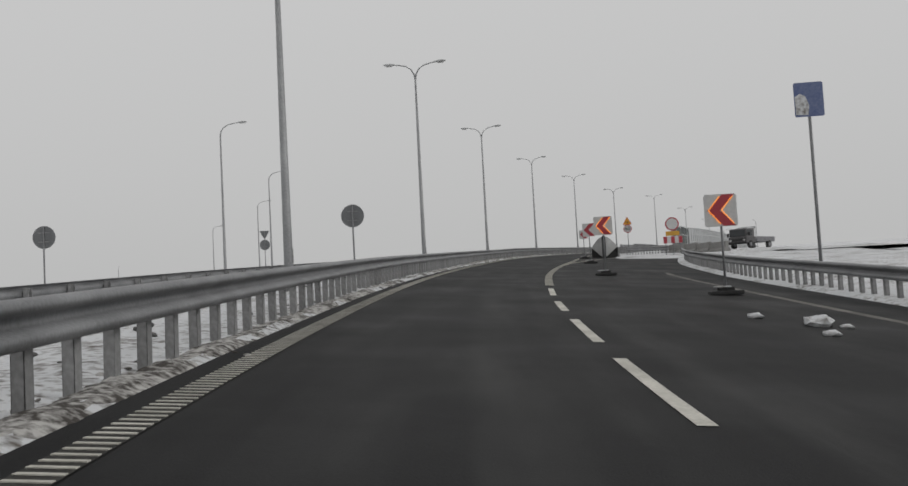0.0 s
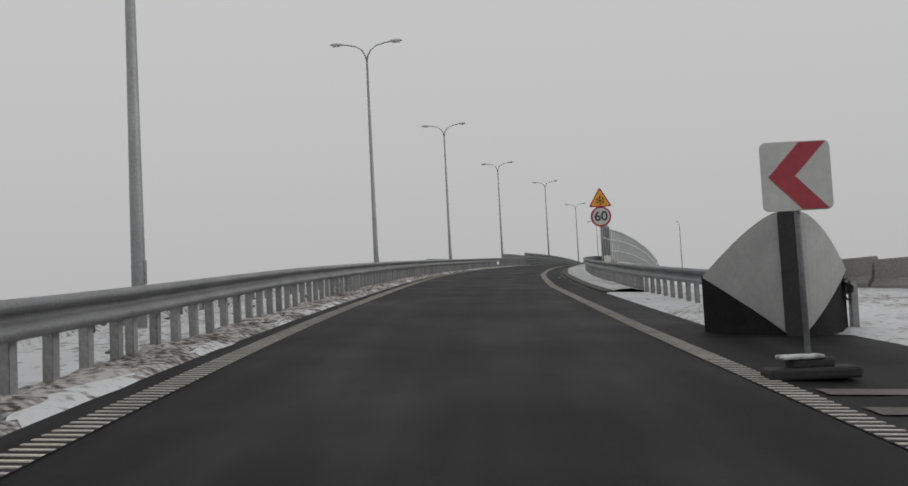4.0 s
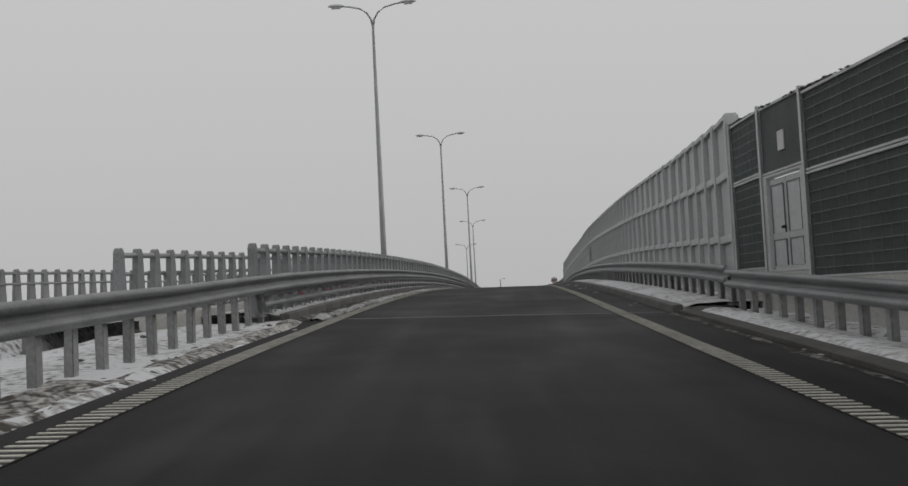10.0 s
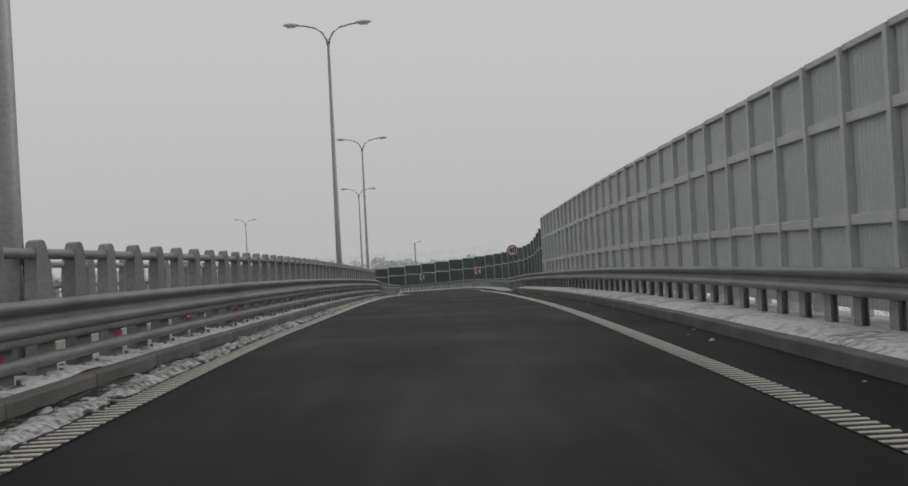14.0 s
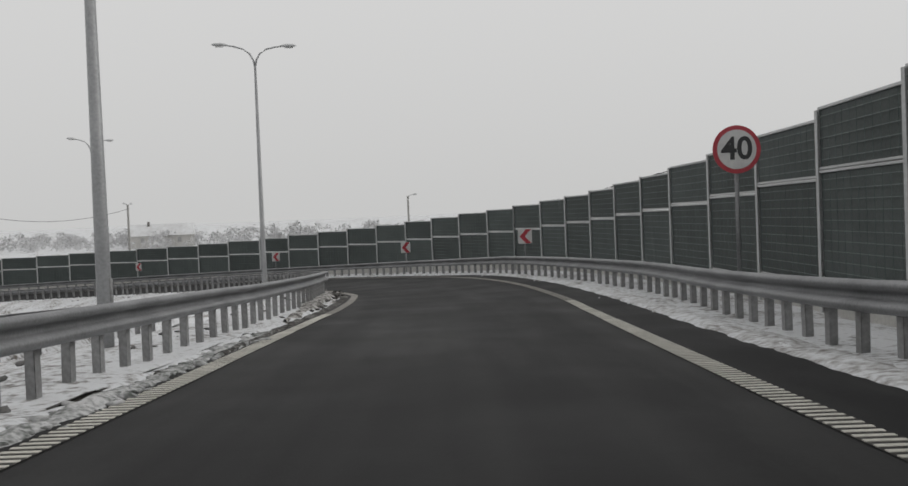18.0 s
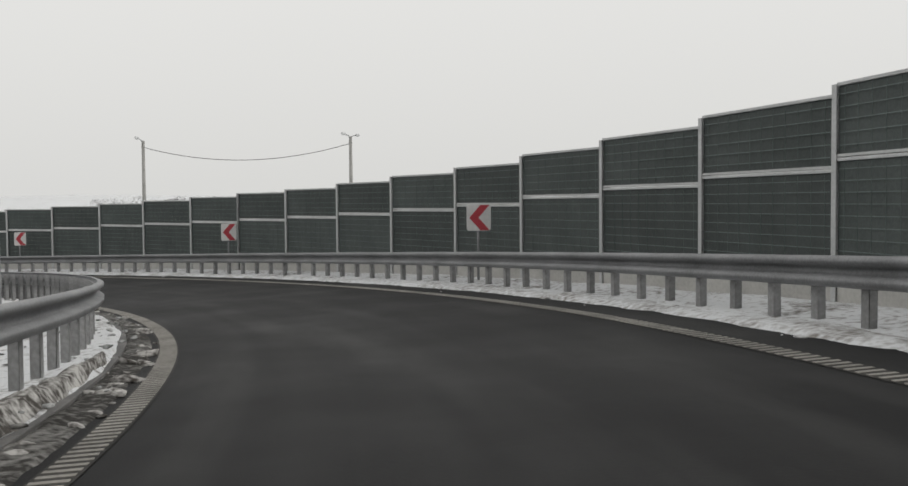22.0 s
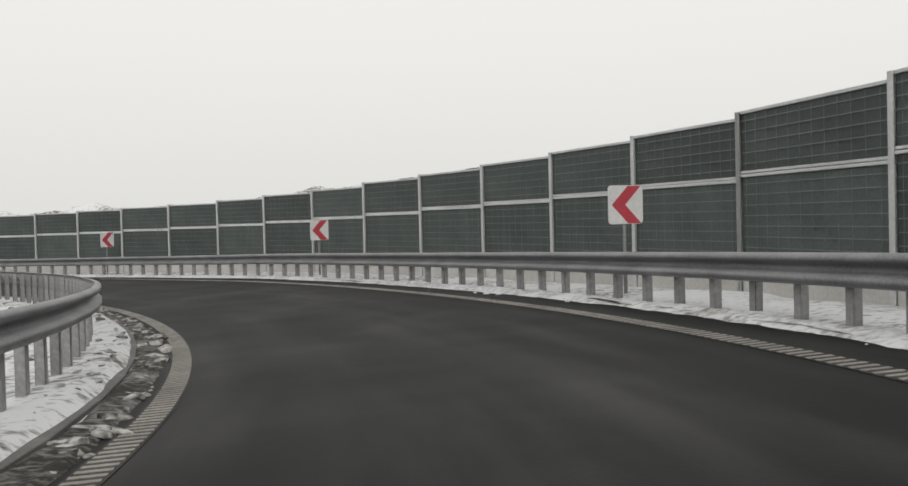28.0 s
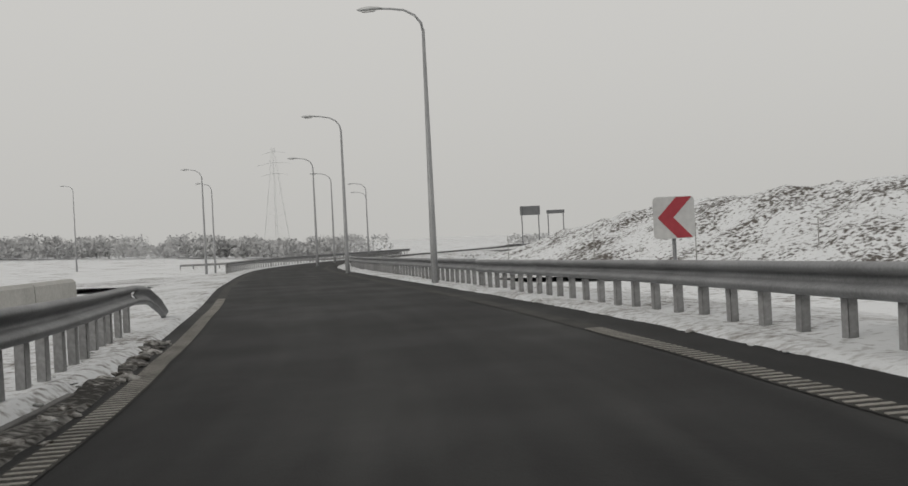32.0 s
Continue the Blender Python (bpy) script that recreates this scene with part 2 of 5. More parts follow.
DIGIT = varied("black_sign_print", (0.02, 0.02, 0.022), (0.04, 0.04, 0.042), 2, 15, 0.6, 0, 0)
TRUCK_DARK = varied("dark_grey_truck_paint", (0.05, 0.048, 0.05), (0.09, 0.086, 0.088), 2, 15, 0.4, 0, 0)
TRUCK_GREY = varied("dirty_grey_truck_paint", (0.12, 0.12, 0.13), (0.22, 0.22, 0.23), 2, 15, 0.5, 0.1, 0)
GLASS_DARK = varied("dark_vehicle_glass", (0.02, 0.023, 0.026), (0.04, 0.044, 0.048), 2, 15, 0.1, 0, 0)
POLE_CONCRETE = varied("pale_concrete_pole", (0.2, 0.2, 0.19), (0.34, 0.335, 0.32), 2, 20, 0.85, 0, 0.2)
# distant brush, twigs and bark: mist is put into these lightened base colours
WOODS = varied("haze_pale_brush", (0.46, 0.46, 0.46), (0.56, 0.56, 0.57), 0.06, 0.8, 0.9, 0, 0)
TWIG = varied("haze_pale_twigs", (0.24, 0.235, 0.23), (0.44, 0.44, 0.44), 0.5, 9, 0.9, 0, 0)
BARK = varied("haze_pale_bark", (0.1, 0.09, 0.08), (0.26, 0.25, 0.24), 2, 20, 0.9, 0, 0.3)
PLASTER = varied("pale_house_plaster", (0.4, 0.39, 0.37), (0.55, 0.54, 0.52), 0.5, 8, 0.85, 0, 0.1)
ROOF_SNOW = varied("snowy_roof", (0.5, 0.5, 0.5), (0.72, 0.73, 0.74), 0.5, 8, 0.85, 0, 0.2)
LED = bpy.data.materials.new("amber_led")
LED.use_nodes = True
LED.node_tree.nodes["Principled BSDF"].inputs["Base Color"].default_value = (0.9, 0.35, 0.02, 1)
LED.node_tree.nodes["Principled BSDF"].inputs["Emission Color"].default_value = (1.0, 0.3, 0.05, 1)
LED.node_tree.nodes["Principled BSDF"].inputs["Emission Strength"].default_value = 0.8
# blue made paler for a dusting of snow and for painted-in haze
BLUE = varied("blue_sign_face", (0.06, 0.09, 0.22), (0.16, 0.19, 0.3), 2, 15, 0.5, 0, 0)

# ---- the ramp's line: stations every 14 m ----
S0, STEP = -28.0, 14.0
AX = [-28.0, -14.0, 0.0, 14.0, 27.9, 41.9, 55.7, 69.5, 83.3, 96.9, 110.5, 124.0, 137.4, 150.7, 163.9, 177.0, 189.9, 202.7, 215.4, 228.2, 240.9, 253.6, 266.4, 279.1, 292.0, 305.4, 319.2, 333.1, 345.9, 356.6, 364.2, 368.4, 368.6, 365.2, 358.5, 349.9, 340.8, 331.6, 322.4, 313.7, 305.9, 299.4, 294.4, 290.5, 287.4, 284.5, 281.3, 277.6, 273.2, 268.0, 262.3, 256.3]
AY = [0.6, 0.1, 0.0, -0.2, -0.9, -2.0, -3.6, -5.7, -8.4, -11.5, -14.8, -18.4, -22.3, -26.6, -31.3, -36.3, -41.7, -47.3, -53.1, -58.9, -64.8, -70.5, -76.3, -82.1, -87.6, -91.7, -93.3, -91.7, -86.4, -77.4, -65.7, -52.4, -38.4, -24.9, -12.7, -1.5, 9.1, 19.6, 30.2, 41.1, 52.8, 65.2, 78.2, 91.7, 105.3, 119.0, 132.7, 146.2, 159.4, 172.5, 185.3, 197.9]
AZ = [-3.00, -2.10, -1.20, -0.29, 0.60, 1.45, 2.29, 3.12, 3.93, 4.69, 5.42, 6.12, 6.80, 7.47, 8.11, 8.68, 9.16, 9.47, 9.60, 9.55, 9.33, 8.98, 8.53, 8.01, 7.49, 6.94, 6.31, 5.66, 5.04, 4.49, 4.02, 3.61, 3.24, 2.97, 2.86, 2.75, 2.65, 2.56, 2.48, 2.41, 2.35, 2.31, 2.28, 2.27, 2.27, 2.27, 2.27, 2.27, 2.27, 2.27, 2.27, 2.27]
END = S0 + STEP * (len(AX) - 1)


def spline(v, s):
    j = int(max(0, min((s - S0) // STEP, len(v) - 2)))
    u = (s - S0) / STEP - j
    g = lambda k: v[k] if 0 <= k < len(v) else (2 * v[0] - v[1] if k < 0 else 2 * v[-1] - v[-2])
    a, b, c, d = g(j - 1), g(j), g(j + 1), g(j + 2)
    return b + 0.5 * u * (c - a + u * (2 * a - 5 * b + 4 * c - d + u * (3 * (b - c) + d - a)))


def line(*pairs):
    xs, ys = [p[0] for p in pairs], [p[1] for p in pairs]
    return lambda s: float(np.interp(s, xs, ys))


BANK = line((0, -0.075), (35, -0.068), (69, -0.057), (103, -0.05), (151, -0.04), (213, -0.02), (283, -0.008), (300, 0), (324, 0.056), (428, 0.056), (446, 0.03), (470, 0))
LEFT_LINE = line((-28, 2.15), (16, 2.15), (27, 2.2), (44, 2.23), (60, 2.3), (110, 3.2), (118, 3.34), (128, 3.38), (137, 3.46), (147, 3.36), (158, 3.19), (170, 2.88), (183, 2.66), (206, 2.57), (213, 2.55), (225, 2.65), (237, 2.78), (245, 2.95), (277, 3.08), (282, 3.0), (292, 2.88), (304, 2.79), (311, 2.45), (316, 2.22), (319, 2.03), (335, 1.86), (346, 2.04), (354, 2.19), (364, 2.4), (375, 2.5), (396, 1.96), (405, 1.76), (422, 1.62), (428, 1.6), (437, 1.95), (441, 2.15), (446, 2.55), (450, 2.85), (453, 3.05), (462, 3.3), (480, 3.5), (510, 2.9), (720, 2.6))
RIGHT_LINE = line((-28, -1.6), (8, -1.62), (22, -1.72), (40, -2.1), (60, -2.68), (70, -2.92), (90, -2.45), (103, -2.07), (112, -2.03), (122, -1.94), (130, -2.03), (136, -2.08), (143, -2.13), (148, -2.2), (158, -2.45), (162, -2.6), (170, -2.8), (183, -2.88), (206, -2.75), (221, -2.63), (236, -2.66), (265, -2.6), (282, -2.58), (291, -2.48), (303, -2.68), (315, -3.24), (329, -3.75), (346, -3.75), (353, -3.58), (362, -3.35), (372, -3.25), (403, -3.64), (421, -3.77), (428, -3.72), (437, -3.36), (447, -2.56), (452, -2.35), (480, -2.2), (720, -2.6))
LEFT_RAIL = line((-28, 2.97), (12, 2.95), (60, 3.4), (112, 4.4), (162, 4.12), (185, 4.0), (213, 4.1), (270, 4.1), (293, 4.05), (305, 3.95), (312, 3.45), (319, 3.1), (326, 2.96), (335, 2.93), (345, 3.08), (352, 3.25), (365, 3.4), (382, 3.3), (396, 3.08), (410, 2.95), (424, 2.86), (428, 2.8), (434, 2.92), (442, 3.22), (450, 3.75), (456, 4.25), (480, 4.6), (720, 4.2))
RIGHT_RAIL = line((80, -6.2), (90, -4.9), (98, -4.45), (115, -4.38), (165, -4.95), (186, -4.95), (270, -4.85), (284, -4.6), (294, -4.22), (307, -4.95), (320, -5.05), (340, -5.2), (354, -5.2), (364, -4.98), (374, -4.75), (405, -4.82), (428, -4.95), (438, -4.7), (446, -4.1), (450, -3.88), (460, -3.85), (480, -4.0), (520, -4.2), (720, -4.2))
FACE = line((160, -5.6), (165.2, -5.68), (169.1, -5.78), (173.6, -5.95), (178, -5.97), (183, -5.58), (185, -5.42), (187, -5.36), (190, -5.58), (197, -5.9), (205, -6.0), (280, -5.9), (289.6, -5.77), (296.5, -6.12), (303.3, -6.34), (310, -6.57), (316.5, -6.88), (322.9, -7.25), (326.1, -7.38), (332.5, -7.38), (338.9, -7.22), (345.5, -7.18), (351.7, -6.96), (357.5, -6.75), (361, -6.45), (367, -6.3), (370, -6.22), (373.3, -6.4), (379, -6.63), (382.5, -6.54), (388, -6.37), (392, -6.27), (398, -6.42), (404, -6.8), (410.8, -7.12), (416.8, -7.12), (423, -7.05), (429, -6.98), (435.2, -6.86), (438, -6.5), (440.8, -6.13), (444, -5.8), (449.4, -5.17), (451.1, -5.0))


def WALL(s):
    """The middle of the noise barrier, behind its front face."""
    return FACE(s) - 0.11


RAISE = line((303, 0), (316, 0.17), (446, 0.17), (456, 0.06), (470, 0))


def at(s, lat=0.0, up=0.0):
    """The place at station s, lat metres to the left of the ramp's line, up metres above the road there."""
    x, y, z = spline(AX, s), spline(AY, s), spline(AZ, s)
    dx, dy = spline(AX, s + 0.5) - spline(AX, s - 0.5), spline(AY, s + 0.5) - spline(AY, s - 0.5)
    k = math.hypot(dx, dy)
    return Vector((x - dy / k * lat, y + dx / k * lat, z - BANK(s) * max(-9, min(lat, 6)) + up))


def heading(s):
    return math.degrees(math.atan2(spline(AY, s + 0.5) - spline(AY, s - 0.5), spline(AX, s + 0.5) - spline(AX, s - 0.5)))


# ---- mesh helpers ----


def part(name, bm, material, parent=None, label=""):
    me = bpy.data.meshes.new(name)
    bm.to_mesh(me)
    bm.free()
    me.materials.append(material)
    ob = new(name, me)
    if parent is not None:
        ob.parent = parent
    return tagged(ob, label)


def mesh_of(name, verts, faces, material, smooth=False):
    me = bpy.data.meshes.new(name)
    me.from_pydata([tuple(v) for v in verts], [], faces)
    me.update()
    me.materials.append(material)
    if smooth:
        me.polygons.foreach_set("use_smooth", [True] * len(me.polygons))
    return me


def thing(name, m, label, category, group="", kind=""):
    ob = new(name)
    ob.matrix_world = m
    ob.empty_display_size = 0.2
    return tagged(ob, label, category, group, kind)


def box(bm, x0, x1, y0, y1, z0, z1, bevel=0.0):
    r = bmesh.ops.create_cube(bm, size=1, matrix=Matrix.Translation(((x0 + x1) / 2, (y0 + y1) / 2, (z0 + z1) / 2)) @ Matrix.Diagonal((x1 - x0, y1 - y0, z1 - z0, 1)))
    if bevel:
        ed = list({e for v in r["verts"] for e in v.link_edges})
        bmesh.ops.bevel(bm, geom=ed, offset=bevel, segments=2, affect="EDGES", profile=0.5)
    return bm


def tube(bm, points, radii, sides=10, cap=True):
    """A round tube through points with its own radius at each."""
    pts = [Vector(p) for p in points]
    rings = []
    for i, p in enumerate(pts):
        way = (pts[min(i + 1, len(pts) - 1)] - pts[max(i - 1, 0)]).normalized()
        a = way.orthogonal().normalized() if abs(way.z) < 0.9 else Vector((1, 0, 0))
        a = (a - way * a.dot(way)).normalized()
        b = way.cross(a)
        rings.append([bm.verts.new(p + (a * math.cos(2 * math.pi * k / sides) + b * math.sin(2 * math.pi * k / sides)) * radii[i]) for k in range(sides)])
    for r, q in zip(rings, rings[1:]):
        for k in range(sides):
            f = bm.faces.new((r[k], r[(k + 1) % sides], q[(k + 1) % sides], q[k]))
            f.smooth = True
    if cap:
        bm.faces.new(rings[0][::-1])
        bm.faces.new(rings[-1])
    return bm


def disc(bm, r, y0, y1, z=0.0, sides=40, x=0.0):
    c = [(x + r * math.cos(2 * math.pi * k / sides), z + r * math.sin(2 * math.pi * k / sides)) for k in range(sides)]
    return plate(bm, c, y0, y1)


def plate(bm, outline, y0, y1):
    """A plate of that outline (x, z), from y0 to y1."""
    a = [bm.verts.new((x, y0, z)) for x, z in outline]
    b = [bm.verts.new((x, y1, z)) for x, z in outline]
    n = len(outline)
    bm.faces.new(a)
    bm.faces.new(b[::-1])
    for k in range(n):
        bm.faces.new((a[k], b[k], b[(k + 1) % n], a[(k + 1) % n]))
    bmesh.ops.recalc_face_normals(bm, faces=bm.faces)
    return bm


def rounded(w, h, r, n=5):
    pts = []
    for cx, cz, a0 in ((w / 2 - r, h / 2 - r, 0), (-w / 2 + r, h / 2 - r, 90), (-w / 2 + r, -h / 2 + r, 180), (w / 2 - r, -h / 2 + r, 270)):
        for k in range(n):
            a = radians(a0 + 90 * k / (n - 1))
            pts.append((cx + r * math.cos(a), cz + r * math.sin(a)))
    return pts


def strip(name, a, b, rows, material, step=1.5, smooth=True, uv=False):
    """A ribbon along the ramp from station a to b; rows: (lateral line, height) across it, from the left to the right."""
    n = max(2, int((b - a) / step) + 1)
    vs, fs, flat = [], [], []
    for i in range(n):
        s = a + (b - a) * i / (n - 1)
        for lat, up in rows:
            d = lat(s) if callable(lat) else lat
            flat.append((s, d))
            vs.append(at(s, d, up(s) if callable(up) else up))
    w = len(rows)
    for i in range(n - 1):
        for k in range(w - 1):
            fs.append((i * w + k, i * w + k + 1, (i + 1) * w + k + 1, (i + 1) * w + k))
    me = mesh_of(name, vs, fs, material, smooth)
    if uv:
        layer = me.uv_layers.new(name="along")
        for lp in me.loops:
            layer.data[lp.index].uv = flat[lp.vertex_index]
    return me


def offset(f, d):
    return lambda s: f(s) + d

# ---- ground, road ----


def rough(x, y, k):
    return noise.noise(Vector((x * k, y * k, 0.3)))


BRIDGE_A, BRIDGE_B = 185.5, 285.5


def build_ground():
    st = np.arange(S0, END, 4.0)
    px, py, pz = (np.array([spline(v, s) for s in st]) for v in (AX, AY, AZ))
    xs = np.concatenate([[-4000, -2200, -1200, -700, -420, -260, -160, -100, -60], np.arange(-40, 450, 3.0), [470, 520, 600, 720, 900, 1300, 2200, 4000]])
    ys = np.concatenate([[-4000, -2200, -1300, -800, -500, -340, -260, -210, -180], np.arange(-160, 160, 3.0), [180, 230, 300, 400, 560, 800, 1300, 2200, 4000]])
    vs, fs = [], []
    for y in ys:
        for x in xs:
            d2 = (px - x) ** 2 + (py - y) ** 2
            j = int(d2.argmin())
            d = math.sqrt(d2[j])
            w = 1 / (d2 + 16.0) ** 1.6
            w[(st > BRIDGE_A - 2) & (st < BRIDGE_B + 2)] *= 0.3
            z = float((w * pz).sum() / w.sum()) - 0.6 - 0.3 * min(1, d / 14)
            if BRIDGE_A + 3 < st[j] < BRIDGE_B - 3 and d < 40:
                z -= 4.5 * min(1, min(st[j] - BRIDGE_A, BRIDGE_B - st[j]) / 14) * max(0, 1 - max(0, d - 25) / 15)
            far = min(1, max(0, (d - 40) / 260))
            z = z * (1 - far) + 1.5 * far
            if d > 16:
                z += rough(x, y, 0.07) * 0.35 * min(1, (d - 16) / 20)
            rise = min(1, max(0, d - 130) / 250)
            east = max(0.0, min(1.0, (x - 360) / 120))
            z += rise * (east * (10 + 4 * rough(x, y, 0.006)) + (1 - east) * rough(x, y, 0.004) * 2)
            north = max(0.0, min(1.0, (y - 30) / 90)) * max(0.0, min(1.0, (335 - x) / 60))
            z += 3.2 * north * min(1, max(0, d - 45) / 90)
            vs.append((x, y, z))
    w = len(xs)
    for r in range(len(ys) - 1):
        for c in range(w - 1):
            fs.append((r * w + c, r * w + c + 1, (r + 1) * w + c + 1, (r + 1) * w + c))
    me = mesh_of("ground", vs, fs, SNOW, True)
    tagged(new("ground", me), "snow-covered open ground with earth showing through", "ground", kind="structure")
    return me


GROUND = build_ground()


def ground_z(x, y):
    """The height of the ground sheet at x, y."""
    hit, place, _, _ = GROUND_OB.ray_cast(Vector((x, y, 500)), Vector((0, 0, -1)))
    return place.z if hit else 0.0


GROUND_OB = bpy.data.objects["ground"]
bpy.context.view_layer.update()


def structure(name, me, label, category):
    return tagged(new(name, me), label, category, kind="structure")


LEFT_EDGE = line(*[(s, 3.52 if BRIDGE_A - 1 < s < BRIDGE_B + 1 else LEFT_LINE(s) + (0.6 if 318 < s < 452 else 0.4)) for s in range(-28, 700, 4)])
RIGHT_EDGE = line(*[(s, -3.8 if BRIDGE_A - 1 < s < BRIDGE_B + 1 else RIGHT_LINE(s) - (0.85 if s > 330 else 1.1)) for s in range(-28, 700, 4)])
structure("road", strip("road", S0, END, [(LEFT_EDGE, -0.3), (LEFT_EDGE, 0), (1.0, 0.0), (0.0, 0.0), (-1.2, 0.0), (RIGHT_EDGE, 0), (RIGHT_EDGE, -0.3)], ASPHALT, 0.8, smooth=False, uv=True),
          "dark worn asphalt ramp with pale salty streaks and painted-in glare", "road")
EXIT_EDGE = line((-28, -9.0), (40, -9.1), (60, -9.4), (70, -9.9), (75.8, -10.3), (77.2, -6.2), (80, -5.6), (84, -5.3), (93, -7))
structure("exit_road", strip("exit_road", S0, 83.5, [(offset(RIGHT_LINE, -0.55), -0.004), (offset(RIGHT_LINE, -0.75), 0.004), (EXIT_EDGE, 0.004), (offset(EXIT_EDGE, -0.05), -0.4)], ASPHALT, smooth=False, uv=True),
          "dark asphalt of the closed exit lane", "road")
structure("opposite_road", strip("opposite_road", S0, 330, [(16.0, -0.5), (15.6, -0.05), (8.6, -0.05), (8.2, -0.5)], VERGE, smooth=False), "snow-covered opposite ramp behind the rails", "road")


def verge(name, a, b, rows, seed):
    """A snowy strip with an uneven surface."""
    me = strip(name, a, b, rows, VERGE, 0.7)
    for v in me.vertices:
        v.co.z += 0.05 * noise.noise(v.co * 0.9) + 0.03 * noise.noise(v.co * 3.1)
    return structure(name, me, "snowy verge with dirt showing along the asphalt", "verge")


def raised(h):
    return lambda s: h + RAISE(s)


for k, (a, b) in enumerate(((S0, BRIDGE_A), (BRIDGE_B, END))):
    verge("verge_left", a, b, [(lambda s: LEFT_RAIL(s) + 5.5, -0.8), (lambda s: LEFT_RAIL(s) + 3.0, -0.2), (lambda s: LEFT_RAIL(s) + 1.2, raised(-0.02)), (lambda s: LEFT_RAIL(s) + 0.5, raised(0.0)), (LEFT_RAIL, raised(0.0)), (lambda s: (LEFT_RAIL(s) + LEFT_EDGE(s)) / 2, raised(0.01)), (offset(LEFT_EDGE, 0.15), lambda s: 0.03 + 0.7 * RAISE(s)), (offset(LEFT_EDGE, -0.1), -0.06)], k)
for k, (a, b) in enumerate(((84, BRIDGE_A), (BRIDGE_B, END))):
    verge("verge_right", a, b, [(offset(RIGHT_EDGE, 0.1), -0.1), (offset(RIGHT_EDGE, -0.1), 0.02), (lambda s: RIGHT_RAIL(s) + 0.3, 0.03), (RIGHT_RAIL, 0.03), (lambda s: RIGHT_RAIL(s) - 0.6, 0.06), (lambda s: RIGHT_RAIL(s) - 1.4, 0.0), (lambda s: RIGHT_RAIL(s) - 3.5, -0.3), (lambda s: RIGHT_RAIL(s) - 6.0, -0.9)], k + 2)
verge("verge_right", S0, 93, [(offset(EXIT_EDGE, 0.08), -0.06), (offset(EXIT_EDGE, -0.2), 0.04), (offset(EXIT_EDGE, -2.5), 0.08), (offset(EXIT_EDGE, -6), 0.05), (offset(EXIT_EDGE, -12), 0.0), (offset(EXIT_EDGE, -18), -0.8)], 5)
# snowy nose between the ramp and the exit lane
verge("traffic_island", 82.5, 101, [(lambda s: RIGHT_RAIL(s) + 0.3, 0.0), (lambda s: RIGHT_RAIL(s) - 0.6, 0.1), (lambda s: RIGHT_RAIL(s) - 3, 0.1), (lambda s: RIGHT_RAIL(s) - 7, 0.1), (lambda s: RIGHT_RAIL(s) - 13, 0.06), (lambda s: RIGHT_RAIL(s) - 22, -0.1)], 6)

# ---- painted lines ----


def dash(name, a, b, f, w=0.12, mat=None, up=0.007):
    return structure(name, strip(name, a, b, [(offset(f, w), up), (offset(f, -w), up)], mat or PAINT, 0.8), "worn white painted road line", "road marking")


dash("edge_line_left", S0, END, LEFT_LINE, 0.14, PAINT_THIN)
dash("edge_line_right", 29.7, END, RIGHT_LINE, 0.14, PAINT_THIN)
for a, b in ((-6, -2), (0.6, 4.0), (6.8, 10.8), (12.6, 16.4), (18.5, 21.5), (24.0, 27.7)):
    dash("dashed_line", a, b, RIGHT_LINE, 0.075)
EXIT_LINE = line((-28, -7.2), (15, -7.2), (42, -7.1), (51, -7.65), (61, -8.3), (67, -9.0), (80, -12))
dash("exit_edge_line", S0, 68, EXIT_LINE, 0.12, PAINT_WORN, 0.012)
GORE_LINE = line((57, -2.62), (63.5, -3.0), (67.7, -3.5), (72, -4.07), (79.3, -5.1), (82, -5.6))
dash("gore_line", 60, 81, GORE_LINE, 0.13, PAINT_WORN, 0.012)
for i in range(7):
    s = 71.5 + i * 1.0
    structure("gore_stripe", strip("gore_stripe", s, s + 0.35, [(offset(RIGHT_LINE, -0.25), 0.013), (offset(GORE_LINE, 0.25), 0.013)], PAINT_WORN, 0.2), "worn white hatching bar", "road marking")

# ---- guard rails ----


def beam_mesh(name, a, b, f, side, material, lift=0.0):
    """Two stacked steel beams along f, on its road side (side: -1 for the left rail, 1 for the right one)."""
    prof = [(0.1, 0.8), (0.13, 0.805), (0.185, 0.785), (0.2, 0.76), (0.2, 0.72), (0.085, 0.68), (0.08, 0.64), (0.085, 0.605), (0.2, 0.565), (0.2, 0.52), (0.185, 0.49), (0.13, 0.465), (0.1, 0.47), (0.125, 0.48), (0.17, 0.5), (0.185, 0.53), (0.18, 0.555), (0.07, 0.595), (0.065, 0.64), (0.07, 0.69), (0.18, 0.73), (0.185, 0.75), (0.175, 0.772), (0.125, 0.79)]
    return strip(name, a, b, [((lambda s, o=o: f(s) + side * o), (lambda s, z=z: z + (lift(s) if callable(lift) else lift))) for o, z in prof + prof[:1]], material, 1.5)


